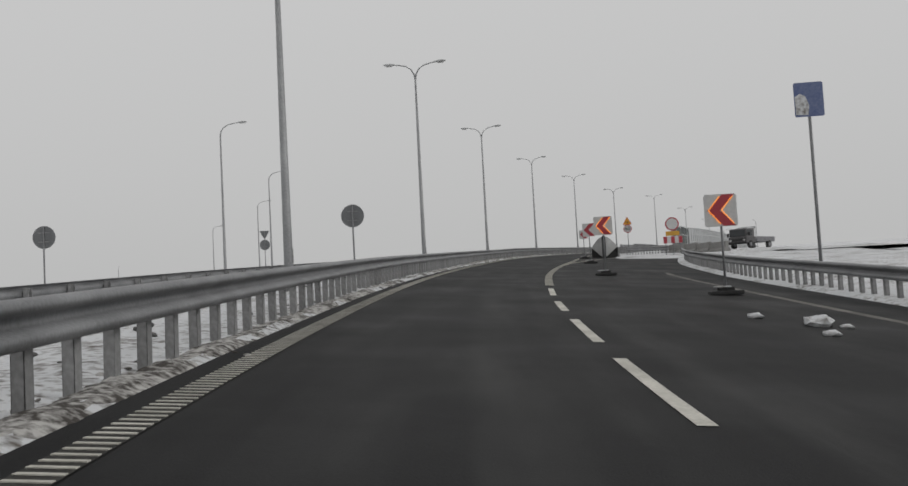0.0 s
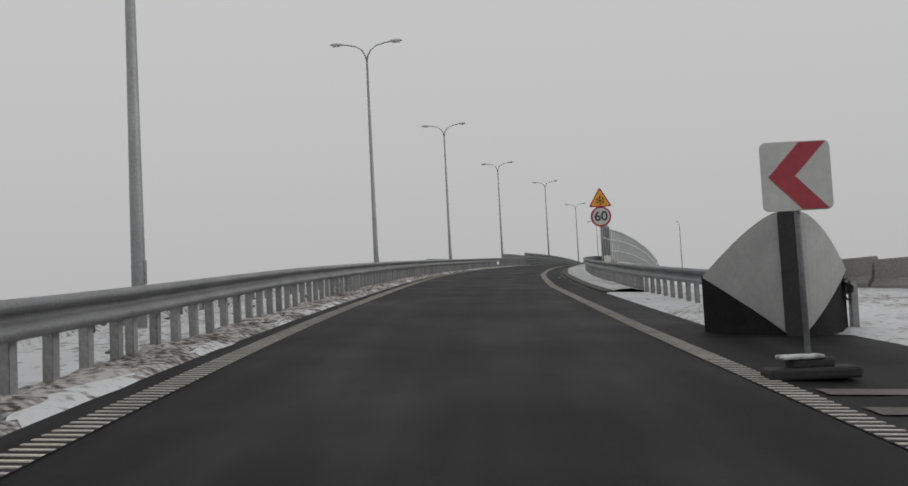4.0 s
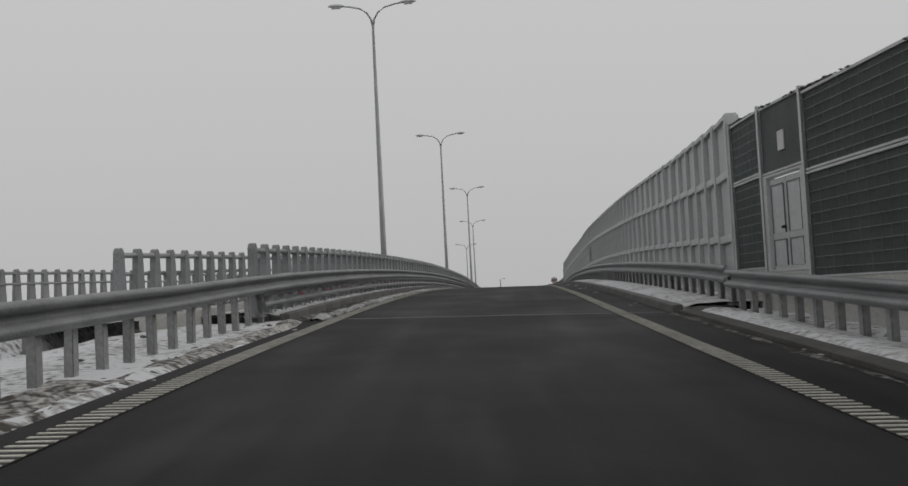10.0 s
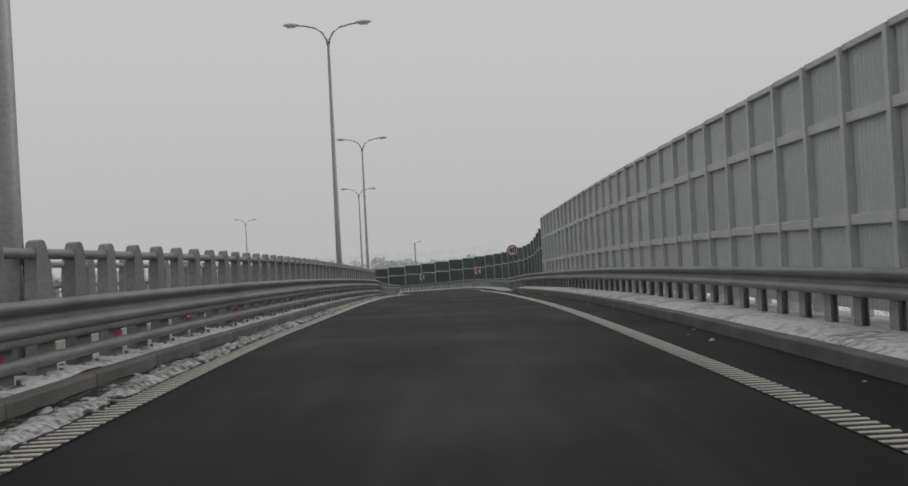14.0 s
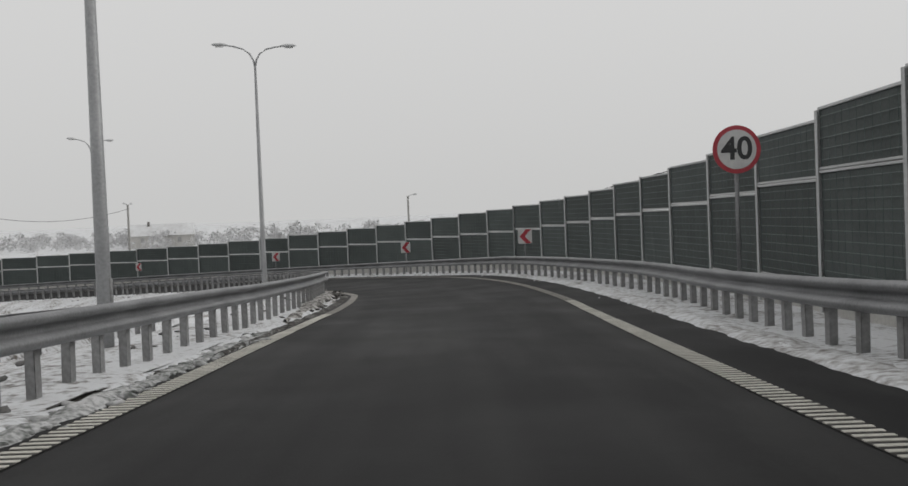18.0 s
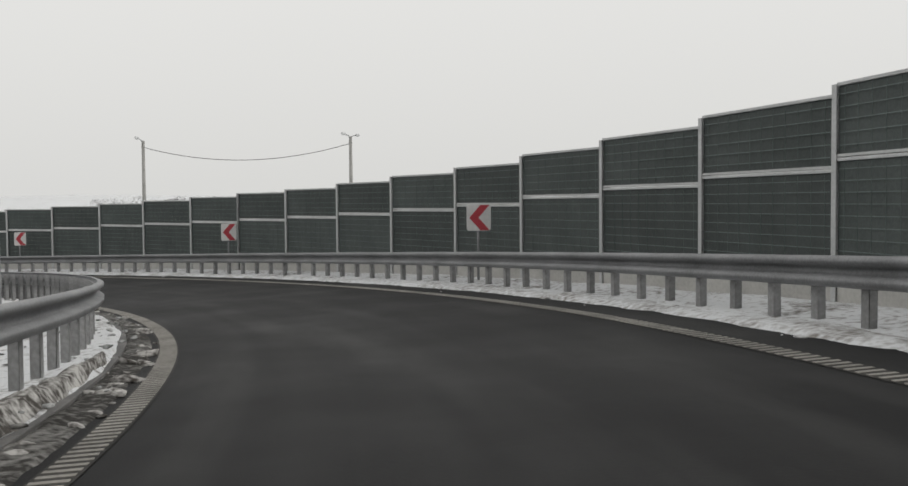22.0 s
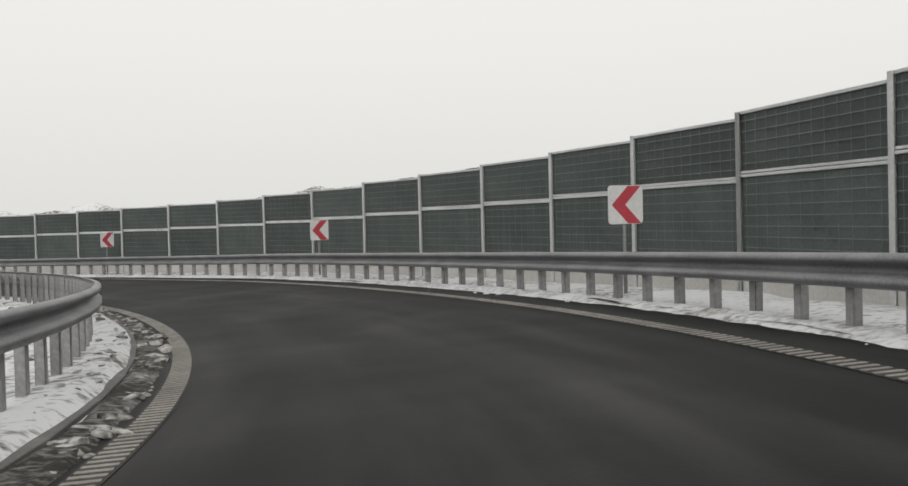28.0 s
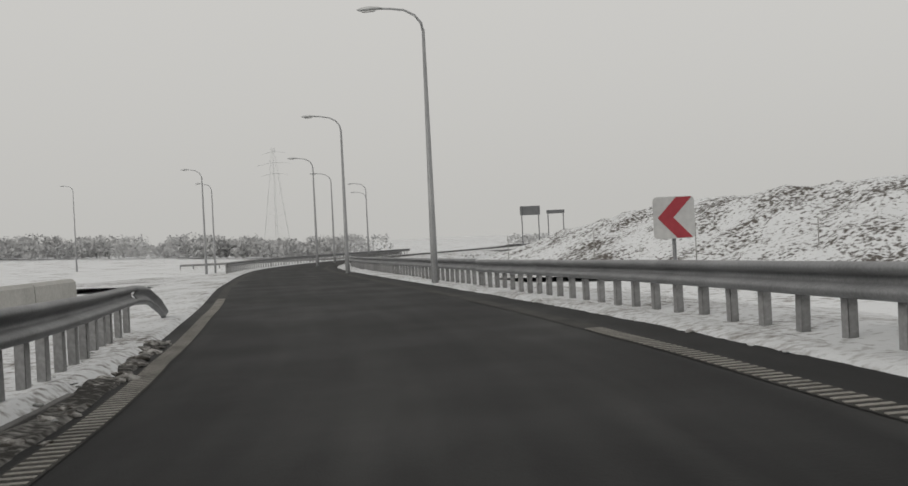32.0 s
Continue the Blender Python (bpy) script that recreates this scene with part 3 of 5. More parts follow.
def rail(name, a, b, f, side, spacing, label, post=None, lift=0.0, skip=(), base=None):
    mid = (a + b) / 2
    g = thing(name, Matrix.Translation(at(mid, f(mid))), label, "guard rail", "guard rails of the ramp")
    inv = g.matrix_world.inverted()
    L = 16.0
    n = max(1, round((b - a) / L))
    for k in range(n):
        ob = new("beam", beam_mesh("beam", a + (b - a) * k / n, a + (b - a) * (k + 1) / n + (0.12 if k < n - 1 else 0), f, side, GALV, lift))
        ob.parent, ob.matrix_parent_inverse = g, inv
    for i in range(int((b - a) / spacing) + 1):
        s = a + 0.2 + i * spacing
        if s > b or any(u < s < v for u, v in skip):
            continue
        p = new("post", post or POST)
        p.parent, p.matrix_parent_inverse = g, inv
        p.matrix_basis = Matrix.Translation(at(s, f(s), base(s) if base else min(0.0, lift(s) if callable(lift) else lift))) @ pose(0, 0, 0, random.uniform(-0.8, 0.8), random.uniform(-0.8, 0.8), heading(s) + (180 if side > 0 else 0))
    return g


def bare_mesh(bm, name, mat):
    me = bpy.data.meshes.new(name)
    bm.to_mesh(me)
    bm.free()
    me.materials.append(mat)
    return me


bm = bmesh.new()
box(bm, -0.07, 0.07, -0.045, -0.038, -0.4, 0.76)
box(bm, -0.07, -0.063, -0.045, 0.05, -0.4, 0.76)
box(bm, 0.063, 0.07, -0.045, 0.05, -0.4, 0.76)
box(bm, -0.07, -0.045, 0.045, 0.05, -0.4, 0.76)
box(bm, 0.045, 0.07, 0.045, 0.05, -0.4, 0.76)
POST = bare_mesh(bm, "post", GALV_DIRTY)
bm = bmesh.new()
box(bm, -0.11, 0.11, -0.05, -0.04, 0.12, 0.76)
box(bm, -0.11, 0.11, 0.04, 0.05, 0.12, 0.76)
box(bm, -0.006, 0.006, -0.04, 0.04, 0.12, 0.76)
box(bm, -0.16, 0.16, -0.13, 0.13, 0.13, 0.155)
for u in (-0.13, 0.13):
    for v in (-0.1, 0.1):
        tube(bm, [(u, v, 0.15), (u, v, 0.2)], [0.02, 0.02], 6)
BRIDGE_POST = bare_mesh(bm, "post", GALV_DIRTY)
LEFT_LIFT = line((80, 0), (90, 0.05), (180, 0.05), (187, 0.12), (283, 0.12), (291, 0.0))
RIGHT_LIFT = line((180, 0), (188, 0.1), (284, 0.1), (293, 0.0), (300, -0.03))
LEFT_BEAM = line(*[(s, LEFT_RAIL(s) - 0.12 * min(1, max(0, s - 184) / 4) * min(1, max(0, 288 - s) / 4)) for s in range(-28, 700, 2)])
LABEL_RAIL = "grey galvanised double-beam guard rail on closely set posts"
rail("guard_rail", S0, 80, LEFT_RAIL, -1, 0.84, LABEL_RAIL)
rail("guard_rail", 80, BRIDGE_A, LEFT_BEAM, -1, 0.84, LABEL_RAIL, lift=LEFT_LIFT, skip=((163.0, 164.3),))
rail("guard_rail", BRIDGE_A, BRIDGE_B, LEFT_BEAM, -1, 200, "grey double steel beam on the bridge parapet", lift=LEFT_LIFT)
rail("guard_rail", BRIDGE_B, 360, LEFT_BEAM, -1, 0.88, LABEL_RAIL, lift=lambda s: LEFT_LIFT(s) + RAISE(s), base=RAISE)
rail("guard_rail", 360, 458, LEFT_RAIL, -1, 0.88, LABEL_RAIL, lift=RAISE, base=RAISE)
rail("guard_rail", 84, BRIDGE_A, RIGHT_RAIL, 1, 0.84, LABEL_RAIL, skip=((131, 132.5),))
rail("guard_rail", BRIDGE_A, BRIDGE_B, RIGHT_RAIL, 1, 0.95, "grey double-beam guard rail bolted to the bridge", BRIDGE_POST, RIGHT_LIFT)
rail("guard_rail", BRIDGE_B, 370, RIGHT_RAIL, 1, 0.88, LABEL_RAIL, lift=RIGHT_LIFT)
rail("guard_rail", 370, 468, RIGHT_RAIL, 1, 0.88, LABEL_RAIL, lift=RIGHT_LIFT)
rail("guard_rail", 468, 560, RIGHT_RAIL, 1, 0.88, LABEL_RAIL)
rail("guard_rail", 512, 590, offset(LEFT_RAIL, 0.2), -1, 1.1, LABEL_RAIL)
rail("guard_rail", S0, BRIDGE_A, lambda s: 7.4, 1, 1.7, "grey guard rail of the opposite ramp", lift=-0.3)
rail("guard_rail", BRIDGE_B, 312, lambda s: 7.4, 1, 1.7, "grey guard rail of the opposite ramp", lift=-0.3)
EXIT_RAIL = line((-28, -9.65), (40, -9.65), (60, -9.95), (71, -10.45), (80, -11.5))
rail("guard_rail", S0, 71, EXIT_RAIL, 1, 0.84, "grey double-beam guard rail along the closed exit lane")
NOSE_RAIL = line((93, -5.6), (95, -7.2), (97, -8.9), (98.6, -9.6))
rail("guard_rail", 93.2, 98.4, NOSE_RAIL, -1, 0.3, "grey guard rail sweeping round the snowy traffic island")


def exit_blocks():
    """A row of concrete barrier blocks that closes the exit lane."""
    stops = [(97.9, -9.7), (96.3, -10.4), (94.5, -11.2), (92.4, -12.2), (90.2, -13.3), (88.0, -14.6)]
    for (s0, l0), (s1, l1) in zip(stops, stops[1:]):
        p, q = at(s0, l0, 0.08), at(s1, l1, 0.08)
        g = thing("concrete_barrier", Matrix.Translation((p + q) / 2) @ Matrix.Rotation(math.atan2(q.y - p.y, q.x - p.x), 4, "Z"), "grey concrete barrier block closing the exit lane", "barrier", "blocks across the exit lane")
        h = (q - p).length / 2 - 0.05
        prof = [(-0.3, -0.3), (0.3, -0.3), (0.3, 0.14), (0.16, 0.32), (0.11, 0.8), (0.08, 0.84), (-0.08, 0.84), (-0.11, 0.8), (-0.16, 0.32), (-0.3, 0.14)]
        bm = bmesh.new()
        a = [bm.verts.new((-h, y, z)) for y, z in prof]
        b = [bm.verts.new((h, y, z)) for y, z in prof]
        bm.faces.new(a)
        bm.faces.new(b[::-1])
        for i in range(len(prof)):
            bm.faces.new((a[i], b[i], b[(i + 1) % len(prof)], a[(i + 1) % len(prof)]))
        bmesh.ops.recalc_face_normals(bm, faces=bm.faces)
        part("block", bm, BLOCK, g)
        for k in (-1, 1):
            bm = bmesh.new()
            ico = bmesh.ops.create_icosphere(bm, subdivisions=2, radius=0.3, matrix=Matrix.Translation((k * h * 0.5, 0.33, 0.08)) @ Matrix.Diagonal((h * 1.7, 0.7, 0.55, 1)))
            for v in ico["verts"]:
                v.co += noise.noise_vector((v.co + p) * 3) * 0.05
            part("snow_drift", bm, SNOWBANK, g, "drift of snow against the block")


exit_blocks()

# turned-down end of the inner rail
g = thing("rail_end", Matrix.Translation(at(458, LEFT_RAIL(458))), "guard rail end turned down into the snowy verge", "guard rail")
END_DROP = line((458, 0), (459.5, -0.06), (461.2, -0.32), (462.5, -0.64))
ob = new("beam", strip("beam", 458, 462.5, [((lambda s, o=o: LEFT_RAIL(s) - o + 0.0), (lambda s, z=z: z + END_DROP(s) + RAISE(s))) for o, z in ((0.1, 0.8), (0.13, 0.805), (0.2, 0.755), (0.195, 0.715), (0.115, 0.64), (0.195, 0.565), (0.2, 0.525), (0.13, 0.465), (0.12, 0.48), (0.18, 0.53), (0.1, 0.64), (0.18, 0.74), (0.1, 0.8))], GALV, 0.4))
ob.parent, ob.matrix_parent_inverse = g, g.matrix_world.inverted()

# ---- bridge ----
structure("bridge_deck", strip("bridge_deck", BRIDGE_A, BRIDGE_B, [(5.2, -0.9), (5.2, 0.12), (3.75, 0.12), (3.58, 0.12), (3.56, 0.0), (3.56, -0.3)], CONCRETE, smooth=False), "concrete bridge edge with a raised walkway", "bridge")
structure("bridge_deck", strip("bridge_deck", BRIDGE_A, BRIDGE_B, [(-3.84, -0.3), (-3.84, 0.0), (-3.86, 0.12), (-4.0, 0.12), (-6.4, 0.12), (-6.4, -0.9)], CONCRETE, smooth=False), "concrete bridge edge with a raised walkway", "bridge")
structure("bridge_deck", strip("bridge_deck", BRIDGE_A, BRIDGE_B, [(16.4, -0.9), (16.4, 0.1), (15.6, 0.1), (8.2, 0.02), (6.4, 0.1), (6.4, -0.9)], CONCRETE, smooth=False), "concrete deck of the opposite bridge", "bridge")


def kerb_run(a, b, f, side, h0, h1, label, wide=1.0, stone=None):
    g = thing("kerb", Matrix.Translation(at((a + b) / 2, f((a + b) / 2))), label, "kerb", kind="structure")
    inv = g.matrix_world.inverted()
    n = int((b - a) / 2.0)
    for i in range(n):
        s = a + (b - a) * (i + 0.5) / n
        o = new("kerb_stone", stone or KERB_STONE)
        o.parent, o.matrix_parent_inverse = g, inv
        way = (at(s + 1, f(s + 1)) - at(s - 1, f(s - 1))).normalized()
        o.matrix_basis = Matrix.Translation(at(s, f(s), h0 + random.uniform(0, 0.006))) @ way.to_track_quat('X', 'Z').to_matrix().to_4x4()
        o.matrix_basis = o.matrix_basis @ Matrix.Diagonal(((b - a) / n / 1.97, wide, h1, 1))


bm = bmesh.new()
box(bm, -0.99, 0.99, -0.1, 0.1, -0.3, 0.16, 0.02)
KERB_STONE = bare_mesh(bm, "kerb_stone", KERB)
bm = bmesh.new()
box(bm, -0.99, 0.99, -0.1, 0.1, -0.3, 0.16, 0.02)
MUDDY_STONE = bare_mesh(bm, "kerb_stone", MUDDY_KERB)
kerb_run(BRIDGE_A, 282.5, lambda s: 3.58, 1, 0.0, 1.0, "dark stone kerb of the bridge walkway")
kerb_run(BRIDGE_A, BRIDGE_B, lambda s: -3.86, 1, 0.0, 1.0, "dark stone kerb of the bridge walkway")
kerb_run(330, 450, offset(LEFT_EDGE, 0.06), 1, 0.0, 0.4, "low dark concrete kerb along the inner edge of the bend", 0.8)
kerb_run(98, BRIDGE_A, offset(RIGHT_EDGE, -0.1), 1, 0.0, 0.4, "low muddy kerb beside the snowy verge", 1.5, MUDDY_STONE)


def snow_cover(name, a, b, rows, mat, label, amp=0.04, step=0.35):
    me = strip(name, a, b, rows, mat, step)
    for v in me.vertices:
        v.co.z += amp * (noise.noise(v.co * 1.3) + 0.6 * noise.noise(v.co * 4.0) + 0.5 * noise.noise(v.co * 9.0))
    return tagged(new(name, me), label, "snow", kind="stuff")


snow_cover("walkway_snow", BRIDGE_A, BRIDGE_B, [(5.1, 0.13), (4.6, 0.17), (4.2, 0.19), (3.95, 0.17), (3.75, 0.13)], SNOWBANK, "old snow lying on the bridge walkway", 0.03)
snow_cover("walkway_snow", BRIDGE_A, BRIDGE_B, [(-4.0, 0.13), (-4.2, 0.19), (-4.7, 0.22), (-5.3, 0.2), (-5.8, 0.15)], SNOWBANK, "old snow lying on the bridge walkway", 0.03)
snow_cover("gutter_snow", BRIDGE_A, 300, [(lambda s: LEFT_LINE(s) + 0.5, -0.01), (lambda s: LEFT_LINE(s) + 0.42, 0.035), (lambda s: LEFT_LINE(s) + 0.3, 0.04), (lambda s: LEFT_LINE(s) + 0.18, -0.02)], CRUMBS, "crumbly ridge of ploughed snow beside the edge line", 0.05, 0.15)
snow_cover("gutter_mud", BRIDGE_A, 300, [(3.46, 0.03), (lambda s: LEFT_LINE(s) + 0.7, 0.0), (lambda s: LEFT_LINE(s) + 0.45, 0.01), (lambda s: LEFT_LINE(s) + 0.3, -0.02)], MUD, "dark mud and slush in the gutter", 0.025, 0.3)
snow_cover("edge_slush", 98, BRIDGE_A, [(offset(RIGHT_EDGE, 0.3), -0.02), (offset(RIGHT_EDGE, 0.16), 0.012), (offset(RIGHT_EDGE, 0.02), -0.01)], MUD, "dirty slush at the edge of the asphalt", 0.02, 0.3)
snow_cover("edge_slush", BRIDGE_B, 468, [(offset(RIGHT_EDGE, 0.14), -0.02), (offset(RIGHT_EDGE, 0.03), 0.03), (offset(RIGHT_EDGE, -0.2), 0.06), (offset(RIGHT_EDGE, -0.45), 0.03)], SNOWBANK, "snow with dirt specks at the edge of the asphalt", 0.035, 0.25)
snow_cover("edge_slush", S0, BRIDGE_A, [(offset(LEFT_EDGE, 0.4), 0.02), (offset(LEFT_EDGE, 0.26), 0.045), (offset(LEFT_EDGE, 0.12), 0.03), (offset(LEFT_EDGE, -0.02), -0.03)], SLUSH, "dirty slush at the edge of the asphalt", 0.035, 0.25)
SPREAD = line((296, 0.05), (326, 0.36))
snow_cover("gutter_slush", 296, 456, [((lambda s, k=k: LEFT_LINE(s) + 0.2 + k * SPREAD(s)), h) for k, h in ((1.15, 0.02), (0.85, 0.05), (0.5, 0.03), (0.2, 0.025), (0.0, -0.02))], MUD, "dark muddy slush along the inner edge of the bend", 0.03, 0.25)
MUD_HALF = line((303, 0.05), (312, 0.5), (334, 0.42), (345, 0.05))
snow_cover("verge_mud", 303, 345, [((lambda s, k=k: LEFT_EDGE(s) + 0.05 + k * 1.6 * MUD_HALF(s)), (lambda s, h=h: h + RAISE(s))) for k, h in ((1.25, -0.03), (1.0, 0.035), (0.7, 0.06), (0.35, 0.05), (0.0, -0.1))], SLUSH, "muddy slush spread over the verge of the bend", 0.06, 0.2)
snow_cover("verge_mud", 62, 176, [(offset(LEFT_EDGE, 0.95), -0.06), (offset(LEFT_EDGE, 0.75), 0.03), (offset(LEFT_EDGE, 0.5), 0.06), (offset(LEFT_EDGE, 0.25), 0.05), (offset(LEFT_EDGE, 0.05), -0.04)], SLUSH, "muddy slush spread between the line and the rail", 0.07, 0.2)
snow_cover("verge_mud", 282.3, 288, [(4.2, 0.0), (4.0, 0.13), (3.75, 0.16), (3.5, 0.1), (3.3, -0.04)], MUD, "dark slush heaped at the end of the bridge kerb", 0.05, 0.2)
snow_cover("kerb_snow", 98, BRIDGE_A, [(offset(RIGHT_EDGE, -0.22), 0.04), (offset(RIGHT_EDGE, -0.42), 0.1), (offset(RIGHT_EDGE, -0.8), 0.1), (offset(RIGHT_EDGE, -1.2), 0.04)], SNOWBANK, "snow ridge behind the kerb", 0.05)


bm = bmesh.new()
bmesh.ops.create_icosphere(bm, subdivisions=1, radius=1)
LUMP_V, LUMP_F = [v.co.copy() for v in bm.verts], [tuple(v.index for v in f.verts) for f in bm.faces]
bm.free()


def add_lump(vs, fs, c, r):
    """Adds one rough lump to the lists."""
    m = pose(0, 0, 0, random.uniform(-14, 14), random.uniform(-14, 14), random.uniform(0, 360)) @ Matrix.Diagonal((random.uniform(0.9, 2.0), 1, random.uniform(0.25, 0.6), 1))
    n = len(vs)
    for v in LUMP_V:
        q = m @ (v * r) + Vector(c)
        vs.append(q + noise.noise_vector(q * 9) * r * 0.35)
    fs.extend(tuple(k + n for k in f) for f in LUMP_F)


def clods(name, a, b, f, spread, count, size, mat, label):
    """Broken lumps of snow lying along a line."""
    vs, fs = [], []
    for i in range(count):
        s = random.uniform(a, b)
        r = size * random.uniform(0.35, 1.0) ** 1.6
        c = at(s, f(s) + random.gauss(0, spread), r * 0.15 + (RAISE(s) if f(s) - LEFT_LINE(s) > 0.6 else 0))
        add_lump(vs, fs, c, r)
    o = new(name, mesh_of(name, vs, fs, mat, True))
    return tagged(o, label, "snow clods", kind="stuff")


clods("snow_clods", 330, 456, offset(LEFT_LINE, 0.36), 0.1, 620, 0.13, SLUSH, "broken snow lumps along the bend")
clods("snow_clods", 330, 456, lambda s: (LEFT_LINE(s) + 0.6 + LEFT_RAIL(s)) / 2, 0.18, 420, 0.06, CRUMBS, "broken snow lumps along the bend")
clods("snow_clods", BRIDGE_A, 300, offset(LEFT_LINE, 0.36), 0.1, 2600, 0.085, CRUMBS, "ploughed snow crumbs along the line")
clods("snow_clods", 100, 300, offset(RIGHT_EDGE, 0.25), 0.15, 70, 0.045, SNOWBANK, "scattered snow crumbs at the kerb")
clods("snow_clods", 300, 460, offset(RIGHT_EDGE, -0.25), 0.25, 400, 0.06, SNOWBANK, "scattered snow lumps beside the rail")
clods("snow_clods", S0, 185, offset(LEFT_EDGE, 0.45), 0.25, 900, 0.055, SLUSH, "scattered dirt and snow crumbs on the verge")
clods("snow_clods", 306, 340, lambda s: (LEFT_EDGE(s) + LEFT_RAIL(s)) / 2, 0.22, 260, 0.08, MUD, "dirty lumps on the verge of the bend")
clods("earth_clods", 285, 440, lambda s: LEFT_RAIL(s) + 1.0, 0.7, 160, 0.09, KERB, "scattered earth clods on the snow")
clods("earth_clods", S0, 185, lambda s: LEFT_RAIL(s) + 1.2, 0.7, 200, 0.09, KERB, "scattered earth clods on the snow")
for s, lat, r in ((16.0, -5.5, 0.22), (14.2, -5.1, 0.12), (17.5, -4.9, 0.13), (15.6, -5.8, 0.1)):
    bm = bmesh.new()
    ico = bmesh.ops.create_icosphere(bm, subdivisions=2, radius=r, matrix=Matrix.Diagonal((1.4, 1, 0.55, 1)))
    for v in ico["verts"]:
        v.co += noise.noise_vector(v.co * 7) * r * 0.3
    o = tagged(part("snow_lump", bm, SNOWBANK), "lump of dirty snow lying on the asphalt", "snow lump", "snow lumps on the lane")
    o.location = at(s, lat, r * 0.25)


def parapet(a, b, lat, side, full, label):
    """The bridge's parapet: broad tapered posts, a round top rail and two lower rails."""
    g = thing("bridge_parapet", Matrix.Translation(at((a + b) / 2, lat)), label, "parapet", "parapets of the bridges")
    inv = g.matrix_world.inverted()
    n = int(b - a)
    for i in range(n + 1):
        s = a + (b - a) * i / n
        o = new("post", PARAPET_POST)
        o.parent, o.matrix_parent_inverse = g, inv
        o.matrix_basis = Matrix.Translation(at(s, lat, 0.12)) @ pose(0, 0, 0, 0, 0, heading(s) + (180 if side > 0 else 0))
    for nm, h, r, d in (("top_rail", 1.37, 0.055, 0.0), ("rail", 0.34, 0.065, -0.16), ("rail", 0.56, 0.065, -0.14)) if full else (("top_rail", 1.37, 0.055, 0.0), ("rail", 1.0, 0.04, -0.1)):
        bm = bmesh.new()
        tube(bm, [at(a + (b - a) * i / 60, lat + side * d * -1, h) for i in range(61)], [r] * 61, 8)
        o = part(nm, bm, BRIDGE_STEEL, g)
        o.matrix_parent_inverse = inv
    return g


bm = bmesh.new()
out = [(-0.24, 0.0), (-0.21, 0.55), (-0.15, 1.15), (-0.13, 1.3), (-0.08, 1.37), (0.0, 1.39), (0.08, 1.37), (0.13, 1.3), (0.15, 1.15), (0.21, 0.55), (0.24, 0.0)]
plate(bm, out, -0.06, 0.06)
box(bm, -0.24, 0.24, -0.16, 0.16, 0.0, 0.03)
for u in (-0.2, 0.2):
    for v in (-0.12, 0.12):
        tube(bm, [(u, v, 0.02), (u, v, 0.08)], [0.025, 0.025], 6)
PARAPET_POST = bare_mesh(bm, "post", BRIDGE_STEEL)
parapet(185.1, 284.1, 4.05, -1, True, "grey steel bridge parapet with broad tapered posts")
parapet(185.5, 285.0, 6.75, 1, False, "grey steel parapet of the opposite bridge")
parapet(185.5, 285.0, 15.9, -1, False, "grey steel parapet on the far side of the opposite bridge")
for s in (185.9, 285.1):
    structure("expansion_joint", strip("expansion_joint", s - 0.12, s + 0.12, [(3.4, 0.006), (0, 0.008), (-3.7, 0.006)], KERB, 0.1), "steel expansion joint across the bridge end", "expansion joint")
# red reflectors along the parapet
for i in range(25):
    s = 189 + i * 3.2
    bm = bmesh.new()
    box(bm, -0.15, 0.15, -0.012, 0.012, -0.05, 0.05, 0.005)
    o = tagged(part("reflector", bm, RED), "small red reflector fixed to the bridge rail", "reflector", "reflectors on the bridge rail")
    o.matrix_world = Matrix.Translation(at(s, LEFT_RAIL(s) - 0.1, 0.4)) @ pose(0, 0, 0, 0, 0, heading(s))

# ---- noise barrier ----
DARK_POSTS = [165.2, 169.1, 173.6, 178.1, 183.0, 185.0, 187.0]
ANCHORS = line((3, 287.9), (4, 289.65), (5, 293.2), (10, 310.3), (16, 329.4), (19, 338.9), (20, 342.0), (21, 345.4), (24, 354.9), (25, 357.9), (26, 360.95), (28, 367), (29, 369.9), (30, 373.2), (31, 376.5), (33, 382.5), (36, 391.0), (42, 410.8), (45, 419.8), (48, 429.1), (50, 435.2), (52, 440.8), (55, 449.36))
PALE_POSTS = line((0, 187.1), (1, 189.0), (16, 212.92), (22, 222.5), (38, 247.4), (62, 285.98), (63, 287.68))
LOW_BAR, MID_BAR, PALE_TOP = line((187, 1.25), (215, 1.3), (245, 1.47), (286, 1.6)), line((187, 2.58), (215, 2.7), (245, 2.97), (286, 3.02)), line((187, 3.75), (212, 3.79), (245, 3.98), (265, 4.1), (288, 4.2))
LOOP_TOP = line((288.5, 3.66), (293, 3.46), (300, 3.28), (310, 3.24), (330, 3.36), (340, 3.36), (350, 3.28), (362, 3.18), (370, 3.18), (376, 3.24), (385, 3.18), (400, 3.15), (412, 3.12), (425, 3.12), (435, 3.02), (440, 2.93), (446, 2.88), (450, 2.83))
LOOP_MID = line((288, 2.48), (300, 2.3), (310, 2.26), (330, 2.28), (339, 2.31), (352, 2.28), (361, 2.21), (370, 2.22), (377, 2.28), (383, 2.23), (400, 2.21), (412, 2.17), (423, 2.18), (429, 2.13), (435, 2.08), (441, 2.0), (450, 1.91))
LOOP_POSTS = [ANCHORS(i) for i in range(3, 56)]


